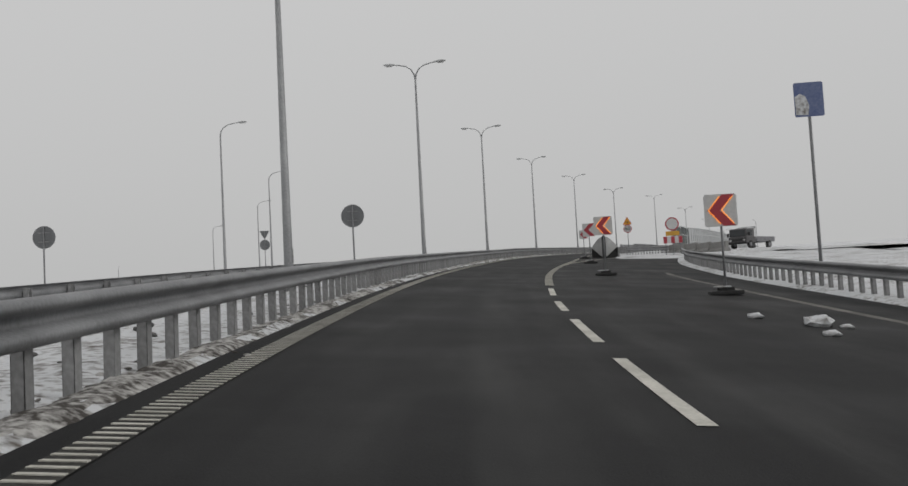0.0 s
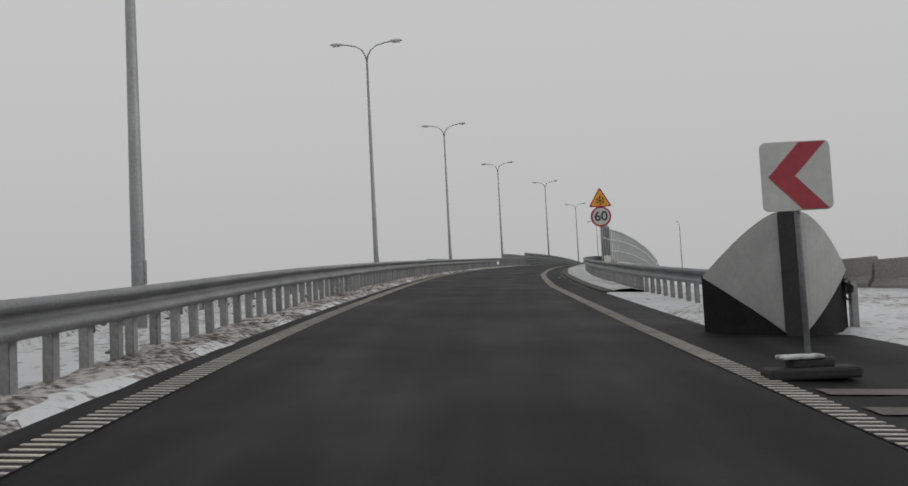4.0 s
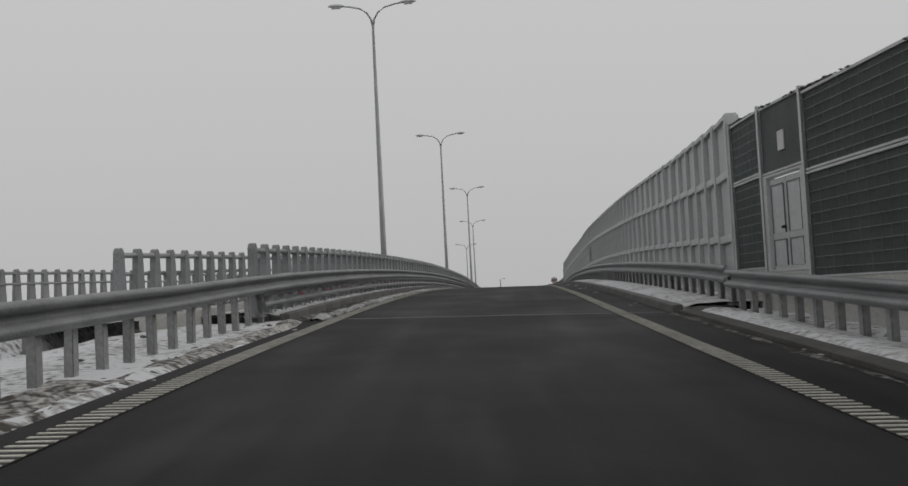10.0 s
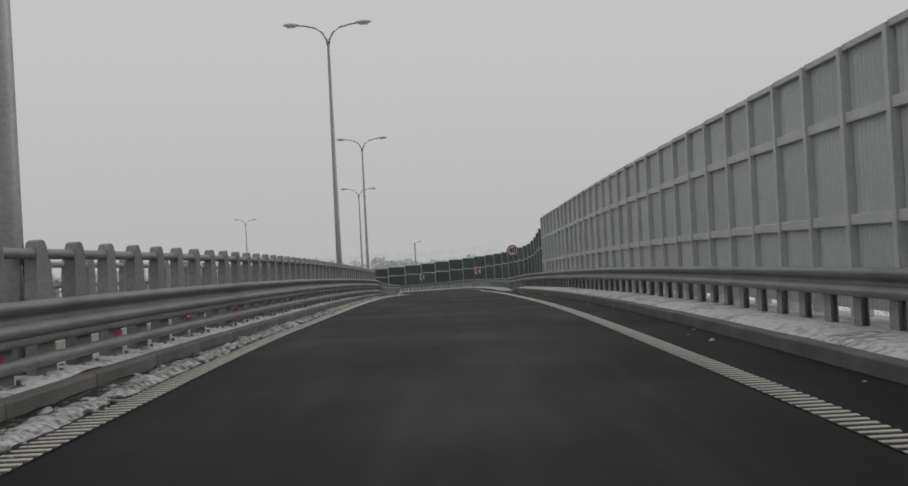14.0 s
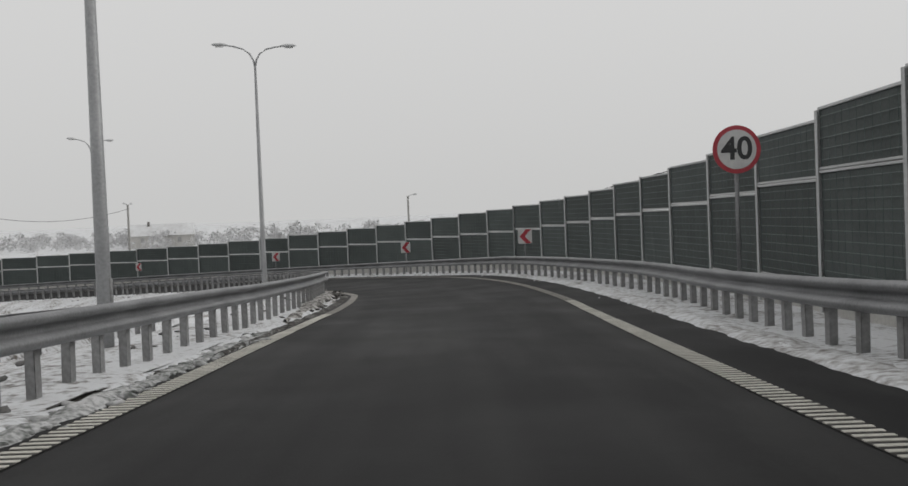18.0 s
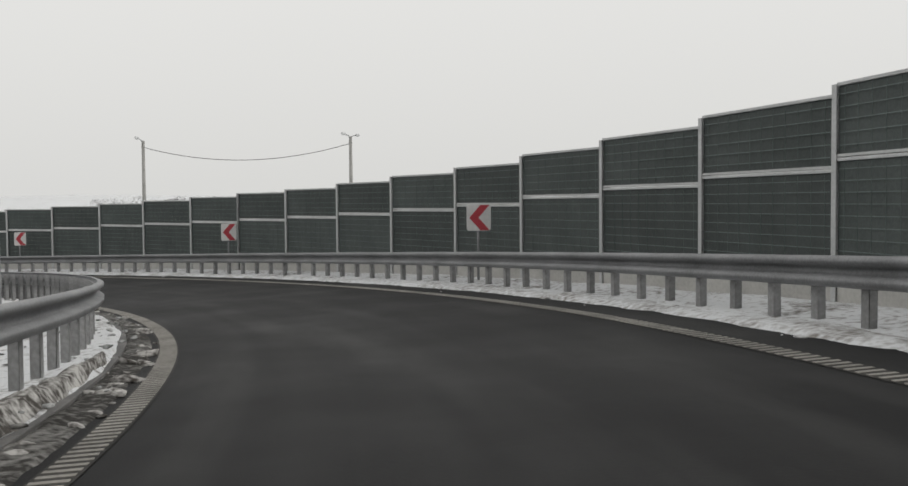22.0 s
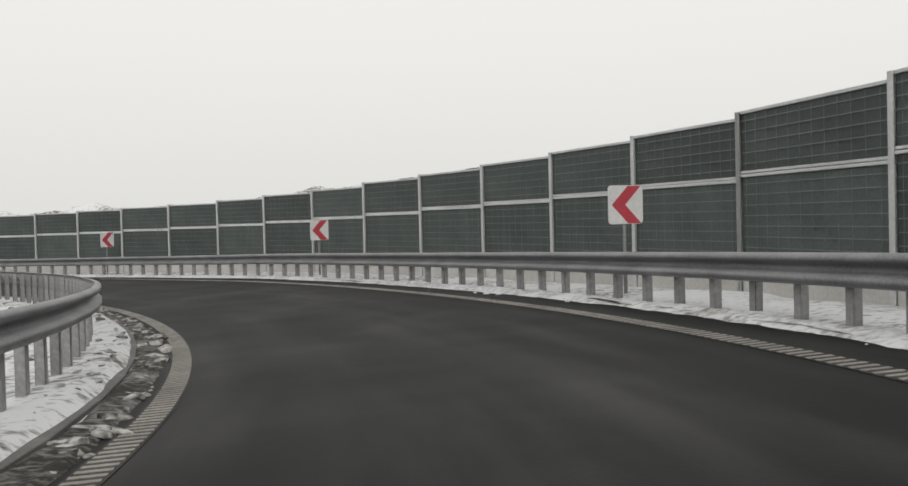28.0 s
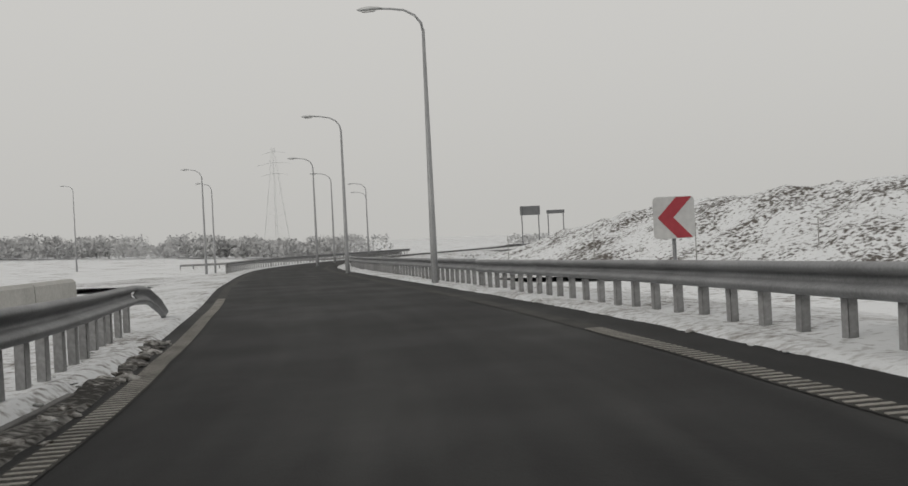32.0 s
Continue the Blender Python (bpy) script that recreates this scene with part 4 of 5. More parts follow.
def slab(g, inv, name, m, h, d, z0, z1, mat, bev=0.008, y=0.0):
    bm = bmesh.new()
    box(bm, -h, h, y - d, y + d, z0, z1, bev)
    o = part(name, bm, mat, g)
    o.matrix_parent_inverse, o.matrix_basis = inv, m
    return o


def bay(s, s2):
    p, q = at(s, WALL(s)), at(s2, WALL(s2))
    m = Matrix.Translation(((p.x + q.x) / 2, (p.y + q.y) / 2, (spline(AZ, s) + spline(AZ, s2)) / 2)) @ Matrix.Rotation(math.atan2(q.y - p.y, q.x - p.x), 4, "Z")
    return m, math.hypot(q.x - p.x, q.y - p.y) / 2


def mesh_lattice(half, z0, z1, nx, nz):
    bm = bmesh.new()
    for i in range(nx):
        x = -half + 2 * half * (i + 0.5) / nx
        box(bm, x - 0.0012, x + 0.0012, 0.078, 0.086, z0, z1)
    for k in range(nz):
        z = z0 + (z1 - z0) * (k + 0.5) / nz
        box(bm, -half, half, 0.086, 0.094, z - 0.006, z + 0.006)
    return bm


def dark_wall(posts, top, lower, middle, label, door=None, flange=False):
    mid_s = (posts[0] + posts[-1]) / 2
    g = thing("noise_barrier", Matrix.Translation(at(mid_s, WALL(mid_s))), label, "noise barrier", "noise barriers along the ramp")
    inv = g.matrix_world.inverted()
    for i, s in enumerate(posts):
        p = at(s, WALL(s))
        first = flange and i == 0
        m = Matrix.Translation((p.x, p.y, spline(AZ, s))) @ pose(0, 0, 0, 0, 0, heading(s))
        bm = bmesh.new()
        w = 0.07 if first else 0.055
        box(bm, -w, w, 0.095, 0.112, -0.8, top(s) + 0.11, 0.004)
        box(bm, -w, w, -0.112, -0.095, -0.8, top(s) + 0.11, 0.004)
        box(bm, -0.006, 0.006, -0.095, 0.095, -0.8, top(s) + 0.11)
        if first:
            box(bm, -0.07, -0.055, -0.09, 0.09, -0.8, top(s) + 0.11, 0.004)
        o = part("post", bm, FRAME, g)
        o.matrix_parent_inverse, o.matrix_basis = inv, m
        if i + 1 == len(posts):
            break
        s2 = posts[i + 1]
        m, h = bay(s, s2)
        h -= 0.035
        t = (top(s) + top(s2)) / 2 + random.uniform(-0.02, 0.02)
        mid, bottom = middle((s + s2) / 2), lower((s + s2) / 2)
        mb = mid + random.uniform(-0.015, 0.015)
        slab(g, inv, "plinth", m, h, 0.07, -0.9, bottom, CONCRETE, 0.012)
        if door == i:
            slab(g, inv, "panel", m, h, 0.05, mid + 0.06, t, DARK_PANEL)
            for k in (-1, 1):
                slab(g, inv, "door_jamb", m @ Matrix.Translation((k * (h - 0.09), 0, 0)), 0.09, 0.09, bottom, mid, FRAME)
                leaf = slab(g, inv, "door_leaf", m @ Matrix.Translation((k * (h - 0.2) / 2, 0, 0)), (h - 0.2) / 2 - 0.012, 0.03, bottom + 0.02, mid - 0.08, FRAME)
                w = (h - 0.2) / 2 - 0.1
                for z0, z1 in ((bottom + 0.1, bottom + 0.55), (bottom + 0.68, mid - 0.2)):
                    bm = bmesh.new()
                    box(bm, -w, w, 0.031, 0.04, z0, z1, 0.004)
                    part("door_panel", bm, LIGHT_PANEL, leaf, "pale recessed door panel")
                    bm = bmesh.new()
                    for x0, x1, a, b in ((-w - 0.02, -w, z0, z1), (w, w + 0.02, z0, z1), (-w, w, z1, z1 + 0.02)):
                        box(bm, x0, x1, 0.03, 0.055, a, b)
                    part("bead", bm, SIGN_BACK, leaf, "dark edge bead")
            bm = bmesh.new()
            box(bm, 0.06, 0.18, 0.035, 0.09, bottom + 0.75, bottom + 0.8, 0.01)
            part("handle", bm, BLACK, leaf, "black door handle").location.x = -(h - 0.2) / 2
            bm = bmesh.new()
            box(bm, -0.14, 0.14, 0.055, 0.075, mid + 0.38, mid + 0.72)
            o = part("notice", bm, WHITE, g, "small pale notice plate")
            o.matrix_parent_inverse, o.matrix_basis = inv, m
        else:
            for z0, z1 in ((bottom + 0.03, mb - 0.05), (mb + 0.05, t)):
                pn = slab(g, inv, "panel", m, h, 0.05, z0, z1, DARK_PANEL, 0.006)
                lat_bm = mesh_lattice(h - 0.04, z0 + 0.03, z1 - 0.03, max(6, int(h * 2 / 0.3)), max(3, int((z1 - z0) / 0.17)))
                o = part("wire_mesh", lat_bm, WIRE, pn, "green coated wire mesh")
        slab(g, inv, "crossbar", m, h, 0.09, mb - 0.05, mb - 0.005, FRAME, 0.006)
        slab(g, inv, "crossbar", m, h, 0.085, mb + 0.008, mb + 0.05, FRAME, 0.006)
        slab(g, inv, "cap_rail", m, h, 0.085, t, t + 0.05, FRAME, 0.006)
        slab(g, inv, "sill", m, h, 0.08, bottom, bottom + 0.03, FRAME, 0.004)
    return g


DARK_TOP = line((165, 3.5), (174, 3.66), (178, 3.66), (187, 3.5))
dark_wall(DARK_POSTS, DARK_TOP, lambda s: 0.62, lambda s: 2.35, "dark green noise barrier in pale steel frames, with a door", door=4, flange=True)
for i in range(0, 52, 13):
    dark_wall(LOOP_POSTS[i:i + 14], LOOP_TOP, line((288, 0.4), (313, 0.6), (325, 0.75), (346, 0.85), (425, 0.85), (450, 0.5)), LOOP_MID, "dark green mesh-covered noise barrier in pale steel frames")


def rib_panel(half, z0, z1):
    """A pale panel with fine upright ribs."""
    bm = bmesh.new()
    n = max(6, int(2 * half / 0.07))
    xs = [-half + 2 * half * i / n for i in range(n + 1)]
    fr, bk = [], []
    for i, x in enumerate(xs):
        y = 0.03 if i % 2 else 0.012
        fr.append((bm.verts.new((x, y, z0)), bm.verts.new((x, y, z1))))
        bk.append((bm.verts.new((x, -0.03, z0)), bm.verts.new((x, -0.03, z1))))
    for i in range(n):
        bm.faces.new((fr[i + 1][0], fr[i][0], fr[i][1], fr[i + 1][1]))
        bm.faces.new((bk[i][0], bk[i + 1][0], bk[i + 1][1], bk[i][1]))
        bm.faces.new((fr[i][1], bk[i][1], bk[i + 1][1], fr[i + 1][1]))
    return bm


def pale_wall(first, last, label):
    a, b = PALE_POSTS(first), PALE_POSTS(last)
    g = thing("noise_barrier", Matrix.Translation(at((a + b) / 2, WALL((a + b) / 2))), label, "noise barrier", "noise barriers along the ramp")
    inv = g.matrix_world.inverted()
    for i in range(first, last + 1):
        s = PALE_POSTS(i)
        p = at(s, WALL(s))
        m = Matrix.Translation((p.x, p.y, spline(AZ, s))) @ pose(0, 0, 0, random.uniform(-0.3, 0.3), 0, heading(s))
        slab(g, inv, "post", m, 0.06, 0.15, -0.3, PALE_TOP(s) + 0.03, FRAME, 0.01)
        if i == last:
            break
        s2 = PALE_POSTS(i + 1)
        m, h = bay(s, s2)
        mid = (s + s2) / 2
        t, bars = PALE_TOP(mid), (LOW_BAR(mid), MID_BAR(mid))
        edges = [0.15, *bars, t]
        for z0, z1 in zip(edges, edges[1:]):
            o = part("panel", rib_panel(h - 0.04, z0, z1), LIGHT_PANEL, g)
            o.matrix_parent_inverse, o.matrix_basis = inv, m @ pose(0, random.uniform(-0.008, 0.008), 0, 0, 0, random.uniform(-0.5, 0.5))
        for z in bars:
            slab(g, inv, "crossbar", m, h - 0.03, 0.12, z - 0.085, z + 0.075, FRAME, 0.012)
        slab(g, inv, "cap_rail", m, h - 0.03, 0.12, t - 0.05, t + 0.05, FRAME, 0.01)
    return g


pale_wall(0, 31, "pale grey ribbed noise barrier along the bridge")
pale_wall(31, 63, "pale grey ribbed noise barrier along the bridge")

# ---- street lamps ----
LAMP_TOP = line((147, 10.95), (175, 10.42), (206, 10.9), (238, 10.55), (300, 10.4), (328, 9.85), (362, 9.95))


def lamp(name, foot, fork, turn, arms, label, reach=1.75):
    """A street lamp; fork: height of the pole's head above its foot; arms: -1 and 1 for either side."""
    g = thing("street_lamp", Matrix.Translation(foot) @ pose(0, 0, 0, 0, 0, turn), label, "street lamp", name)
    bm = bmesh.new()
    tube(bm, [(0, 0, -0.8), (0, 0, 1.4), (0, 0, fork)], [0.125, 0.115, 0.05], 14)
    part("pole", bm, POLE, g)
    bm = bmesh.new()
    box(bm, -0.2, 0.2, -0.2, 0.2, -0.6, 0.02, 0.01)
    part("base_plate", bm, CONCRETE, g)
    bm = bmesh.new()
    box(bm, -0.05, 0.05, -0.128, -0.1, 0.75, 1.15, 0.006)
    part("service_hatch", bm, GALV_DIRTY, g)
    for sg in arms:
        k = reach / 1.75
        bm = bmesh.new()
        tube(bm, [(0, 0, fork - 0.1), (0, 0.06 * sg, fork + 0.22), (0, 0.22 * sg * k, fork + 0.5), (0, 0.5 * sg * k, fork + 0.7), (0, 0.9 * sg * k, fork + 0.8), (0, 1.2 * sg * k, fork + 0.84)], [0.045, 0.042, 0.038, 0.035, 0.033, 0.03], 8)
        part("arm", bm, POLE, g)
        bm = bmesh.new()
        tube(bm, [(0, 1.1 * sg * k, fork + 0.83), (0, 1.2 * sg * k, fork + 0.85), (0, 1.45 * sg * k, fork + 0.88), (0, 1.7 * sg * k, fork + 0.88), (0, 1.8 * sg * k, fork + 0.87)], [0.04, 0.085, 0.125, 0.1, 0.03], 10)
        for v in bm.verts:
            v.co.z = fork + 0.86 + (v.co.z - fork - 0.86) * 0.6
        h = part("lamp_head", bm, FRAME, g, "pale flat lamp head")
        bm = bmesh.new()
        box(bm, -0.07, 0.07, min(1.3 * sg * k, 1.65 * sg * k), max(1.3 * sg * k, 1.65 * sg * k), fork + 0.765, fork + 0.8, 0.01)
        part("lens", bm, WHITE, h, "milky lamp lens")
    return g


for s, lat in ((25.5, 4.95), (55, 4.97), (85.5, 5.6), (116.5, 6.0), (147, 5.9), (175, 5.15), (206, 4.15), (238, 4.25), (268.5, 4.3), (299, 5.5), (328.1, 4.75), (361.5, 4.5)):
    p = at(s, lat)
    p.z -= 0.1 if s < BRIDGE_A or s > BRIDGE_B else -0.1
    lamp("double street lamps of the ramp", p, spline(AZ, s) + LAMP_TOP(s) - p.z, heading(s), (1, -1), "tall grey steel street lamp with two curved arms")
for x, y, top in ((345.6, 8.7, 11.5), (330.6, 24.5, 10.8), (311.7, 46.3, 11.1), (302.5, 61.0, 11.0), (294.5, 78.5, 11.0), (283, 95, 11.0)):
    z = ground_z(x, y)
    lamp("single street lamps of the ramp", Vector((x, y, z)), top - z - 0.5, 105, (1,), "tall grey steel street lamp with one curved arm", 2.2)
for x, y, top in ((74.0, 16.8, 14.7), (107.9, 19.4, 15.9), (139.9, 26.9, 16.6), (174.6, 41.6, 16.75)):
    z = ground_z(x, y)
    lamp("street lamps of the opposite ramp", Vector((x, y, z)), top - z - 0.6, 180, (1,), "grey street lamp with one curved arm beside the opposite ramp", 2.0)
for x, y, top in ((297.3, 48.4, 11.4), (281, 66.8, 11.7), (240.6, 80.5, 14.5), (355.8, -16.5, 13.0)):
    z = ground_z(x, y)
    lamp("street lamps of the other ramps", Vector((x, y, z)), top - z - 0.6, 115, (1,), "grey street lamp with one curved arm on open ground", 1.9)
z = ground_z(210.5, -65.2)
lamp("street lamps of the other ramps", Vector((210.5, -65.2, z)), 15.4 - z - 0.6, 55, (1,), "grey street lamp behind the noise barrier, its arm towards the ramp", 1.9)

# ---- signs ----


def facing(s, lat, up=0.0, turn=0.0):
    p = at(s, lat)
    return Matrix.Translation((p.x, p.y, spline(AZ, s) + up)) @ pose(0, 0, 0, 0, 0, heading(s) - 90 + turn)


def chevron(m, foot, up, size=0.62, stand=False, lit=False, label=""):
    """A chevron board; m: pose at road level; foot: height of the post's foot; up: height of the board's middle."""
    g = thing("chevron_sign", m, label or "square white board with a red chevron on a grey post", "road sign", "chevron signs of the ramp")
    k = size / 2
    bm = bmesh.new()
    plate(bm, rounded(size, size, 0.06), -0.02, 0.0)
    b = part("board", bm, WHITE, g)
    b.location = (0, 0, up)
    bm = bmesh.new()
    plate(bm, [(-k * 0.8, 0), (k * 0.12, k * 0.97), (k * 0.88, k * 0.97), (-k * 0.04, 0), (k * 0.88, -k * 0.97), (k * 0.12, -k * 0.97)], -0.026, -0.021)
    c = part("chevron", bm, RED, b, "red chevron arrow")
    if lit:
        for x0 in (-0.75, 0.05):
            for sz in (1, -1):
                bm = bmesh.new()
                for i in range(11):
                    u = (i + 0.5) / 11
                    bmesh.ops.create_uvsphere(bm, u_segments=8, v_segments=6, radius=0.017, matrix=Matrix.Translation(((x0 + 0.72 * u) * k, -0.03, sz * 0.86 * u * k)))
                part("lamp_row", bm, LED, b, "row of lit amber warning lamps")
    bm = bmesh.new()
    tube(bm, [(0, 0.035, foot), (0, 0.035, up + k * 0.85)], [0.03, 0.03], 10)
    part("post", bm, GALV, g)
    for z in (up + k * 0.5, up - k * 0.5):
        bm = bmesh.new()
        box(bm, -0.06, 0.06, 0.0, 0.075, z - 0.02, z + 0.02, 0.004)
        part("clamp", bm, GALV_DIRTY, g)
    if stand:
        bm = bmesh.new()
        box(bm, -0.42, 0.42, -0.2, 0.2, foot, foot + 0.11, 0.03)
        box(bm, -0.2, 0.2, -0.14, 0.14, foot + 0.1, foot + 0.2, 0.03)
        part("rubber_base", bm, BLACK, g, "black rubber base dusted with snow")
        bm = bmesh.new()
        box(bm, -0.3, 0.1, -0.16, 0.1, foot + 0.19, foot + 0.23, 0.02)
        part("snow_cap", bm, SNOWBANK, g, "thin cap of snow")
    return g


for s, lat, up in ((324.5, -6.0, 1.86), (340, -6.1, 1.85), (354.8, -5.65, 1.86), (368.8, -5.12, 1.81), (383.3, -5.45, 1.82), (397.3, -5.35, 1.8), (411.1, -5.25, 1.78), (426, -5.45, 1.74), (440.6, -5.3, 1.66)):
    chevron(facing(s, lat, 0, random.uniform(-3, 3)), -0.3, up)
chevron(Matrix.Translation((357.9, -4.8, 2.8)) @ pose(0, 0, 0, 0, 0, 34), -0.6, 1.46)
for s, lat, size, up, lit in ((25.5, -6.15, 0.82, 1.72, True), (40.2, -4.35, 0.74, 1.72, True), (62.3, -4.2, 0.8, 1.85, False), (78.6, -3.2, 0.66, 1.74, False)):
    foot = at(s, lat).z - spline(AZ, s) + 0.005
    chevron(facing(s, lat), foot, up, size, True, lit, ("white board with a red chevron and lit amber lamps" if lit else "white board with a red chevron on a rubber stand"))


def digits(text, size, parent):
    cu = bpy.data.curves.new("number", "FONT")
    cu.body, cu.size, cu.align_x, cu.align_y, cu.extrude, cu.offset = text, size, "CENTER", "CENTER", 0.002, 0.012
    cu.materials.append(DIGIT)
    o = new("number", cu)
    o.parent = parent
    o.rotation_euler = (math.pi / 2, 0, 0)
    return o


def limit_sign(m, foot, up, r, text, label):
    g = thing("speed_limit_sign", m, label, "road sign")
    bm = bmesh.new()
    disc(bm, r, -0.02, 0.0)
    ring = part("rim", bm, RED, g, "red rim")
    ring.location = (0, 0, up)
    bm = bmesh.new()
    disc(bm, r * 0.82, -0.026, -0.021)
    part("face", bm, WHITE, ring, "white face")
    if text:
        d = digits(text, r * 1.3, ring)
        d.location = (0, -0.03, 0)
    bm = bmesh.new()
    tube(bm, [(0, 0.04, foot), (0, 0.04, up + r * 0.9)], [0.038, 0.038], 10)
    part("post", bm, GALV, g)
    return g


limit_sign(facing(300.2, -4.93), -0.3, 2.8, 0.41, "40", "white speed limit sign with a red rim on a post")
g = limit_sign(facing(115.5, -4.76), -0.6, 2.6, 0.475, "60", "speed limit sign under an amber warning triangle on one post")
bm = bmesh.new()
tri = []
for k in range(3):
    a = radians(90 + 120 * k)
    for j in range(5):
        b = a + radians(-60 + 30 * j)
        tri.append((0.5 * math.cos(a) + 0.06 * math.cos(b), 0.5 * math.sin(a) + 0.06 * math.sin(b)))
plate(bm, tri, -0.02, 0.0)
t = part("warning_triangle", bm, RED, g, "amber warning triangle with a red edge")
t.location = (0, 0, 3.36)
bm = bmesh.new()
plate(bm, [(x * 0.84, z * 0.84) for x, z in tri], -0.026, -0.021)
part("face", bm, ORANGE, t, "amber face")
bm = bmesh.new()
for k in range(3):
    a = radians(30 + 60 * k)
    d = Vector((math.cos(a), 0, math.sin(a)))
    tube(bm, [d * -0.2 + Vector((0, -0.032, -0.02)), d * 0.2 + Vector((0, -0.032, -0.02))], [0.014, 0.014], 6)
    for e in (-1, 1):
        for w in (-1, 1):
            q = Vector((math.cos(a + w * 0.8), 0, math.sin(a + w * 0.8)))
            tube(bm, [d * e * 0.13 + Vector((0, -0.032, -0.02)), d * e * 0.13 + q * e * 0.075 + Vector((0, -0.032, -0.02))], [0.011, 0.011], 6)
part("snowflake", bm, DIGIT, t, "black snowflake")
bm = bmesh.new()
tube(bm, [(0, 0.04, 2.6), (0, 0.04, 3.7)], [0.038, 0.038], 10)
part("post", bm, GALV, g)


def sign_back(x, y, z_mid, r, foot, turn, triangle=False):
    """A sign that shows its grey back."""
    g = thing("sign_back", Matrix.Translation((x, y, foot)) @ pose(0, 0, 0, 0, 0, turn), "round traffic sign showing its grey back, on a thin post", "road sign", "signs facing the opposite ramp")
    bm = bmesh.new()
    disc(bm, r, 0.0, 0.02, z_mid - foot)
    part("disc", bm, SIGN_BACK, g)
    if triangle:
        bm = bmesh.new()
        zt = z_mid - foot + r + 0.42
        plate(bm, [(-0.45, zt + 0.38), (0.45, zt + 0.38), (0, zt - 0.4)], 0.0, 0.02)
        part("triangle", bm, SIGN_BACK, g)
    bm = bmesh.new()
    tube(bm, [(0, -0.03, -0.4), (0, -0.03, z_mid - foot + r * 0.9 + (0.8 if triangle else 0))], [0.035, 0.035], 8)
    part("post", bm, GALV, g)
    for z in (z_mid - foot - r * 0.4, z_mid - foot + r * 0.4):
        bm = bmesh.new()
        box(bm, -r * 0.5, r * 0.5, -0.02, 0.0, z - 0.02, z + 0.02, 0.004)
        part("bracket", bm, GALV_DIRTY, g)


for x, y, z, tr in ((39.8, 3.85, 4.0, False), (39.9, 16.3, 3.8, False), (88.6, 16.5, 6.72, True)):
    sign_back(x, y, z, 0.46, ground_z(x, y), -90, tr)

# blue board on a tall post beside the exit lane
p = at(33.5, -10.9)
g = thing("blue_sign", Matrix.Translation((p.x, p.y, p.z - 0.3)) @ pose(0, 0, 0, 0, 0, -96), "square blue sign dusted with snow and paled for haze, on a tall post", "road sign")
zt = 6.35 - p.z + 0.3
bm = bmesh.new()
plate(bm, rounded(0.95, 1.15, 0.06), -0.02, 0.0)
b = part("board", bm, BLUE, g)
b.location = (0, 0, zt)
bm = bmesh.new()
plate(bm, [(-0.44, -0.5), (-0.05, -0.52), (0.0, -0.2), (-0.12, 0.12), (-0.3, 0.2), (-0.45, 0.1)], -0.03, -0.021)
part("snow_crust", bm, SNOWBANK, b, "crust of blown snow")
bm = bmesh.new()
tube(bm, [(0, 0.05, -0.5), (0, 0.05, zt + 0.5)], [0.06, 0.05], 10)
part("post", bm, GALV, g)

# closed-road sign group on the island
m = facing(85.2, -10.1)
foot = -0.5
g = thing("road_closed_sign", m, "round white closed-road sign over amber and red-white boards", "road sign")
bm = bmesh.new()
disc(bm, 0.56, -0.02, 0.0)
r = part("rim", bm, RED, g, "red rim")
r.location = (0, 0, 2.2)
bm = bmesh.new()
disc(bm, 0.46, -0.026, -0.021)
part("face", bm, WHITE, r, "white face")
bm = bmesh.new()
box(bm, -0.56, 0.56, -0.03, 0.0, 1.22, 1.6, 0.02)
part("amber_board", bm, AMBER_BOARD, g, "amber detour board")
bm = bmesh.new()
box(bm, -0.78, 0.78, -0.03, 0.0, 0.6, 1.17, 0.02)
b = part("barrier_board", bm, WHITE, g, "red and white barrier board")
for x in (-0.62, 0.0, 0.62):
    bm = bmesh.new()
    box(bm, x - 0.15, x + 0.15, -0.036, -0.031, 0.61, 1.16)
    part("stripe", bm, RED, b, "red stripe")
for x in (-0.6, 0.6, 0.0):
    bm = bmesh.new()
    tube(bm, [(x, 0.05, foot), (x, 0.05, 2.5 if x == 0 else 1.1)], [0.03, 0.03], 8)
    part("post", bm, GALV, g)
bm = bmesh.new()
box(bm, -1.0, 1.0, -0.25, 0.25, foot + 0.02, foot + 0.16, 0.03)
part("rubber_base", bm, BLACK, g, "black rubber base")

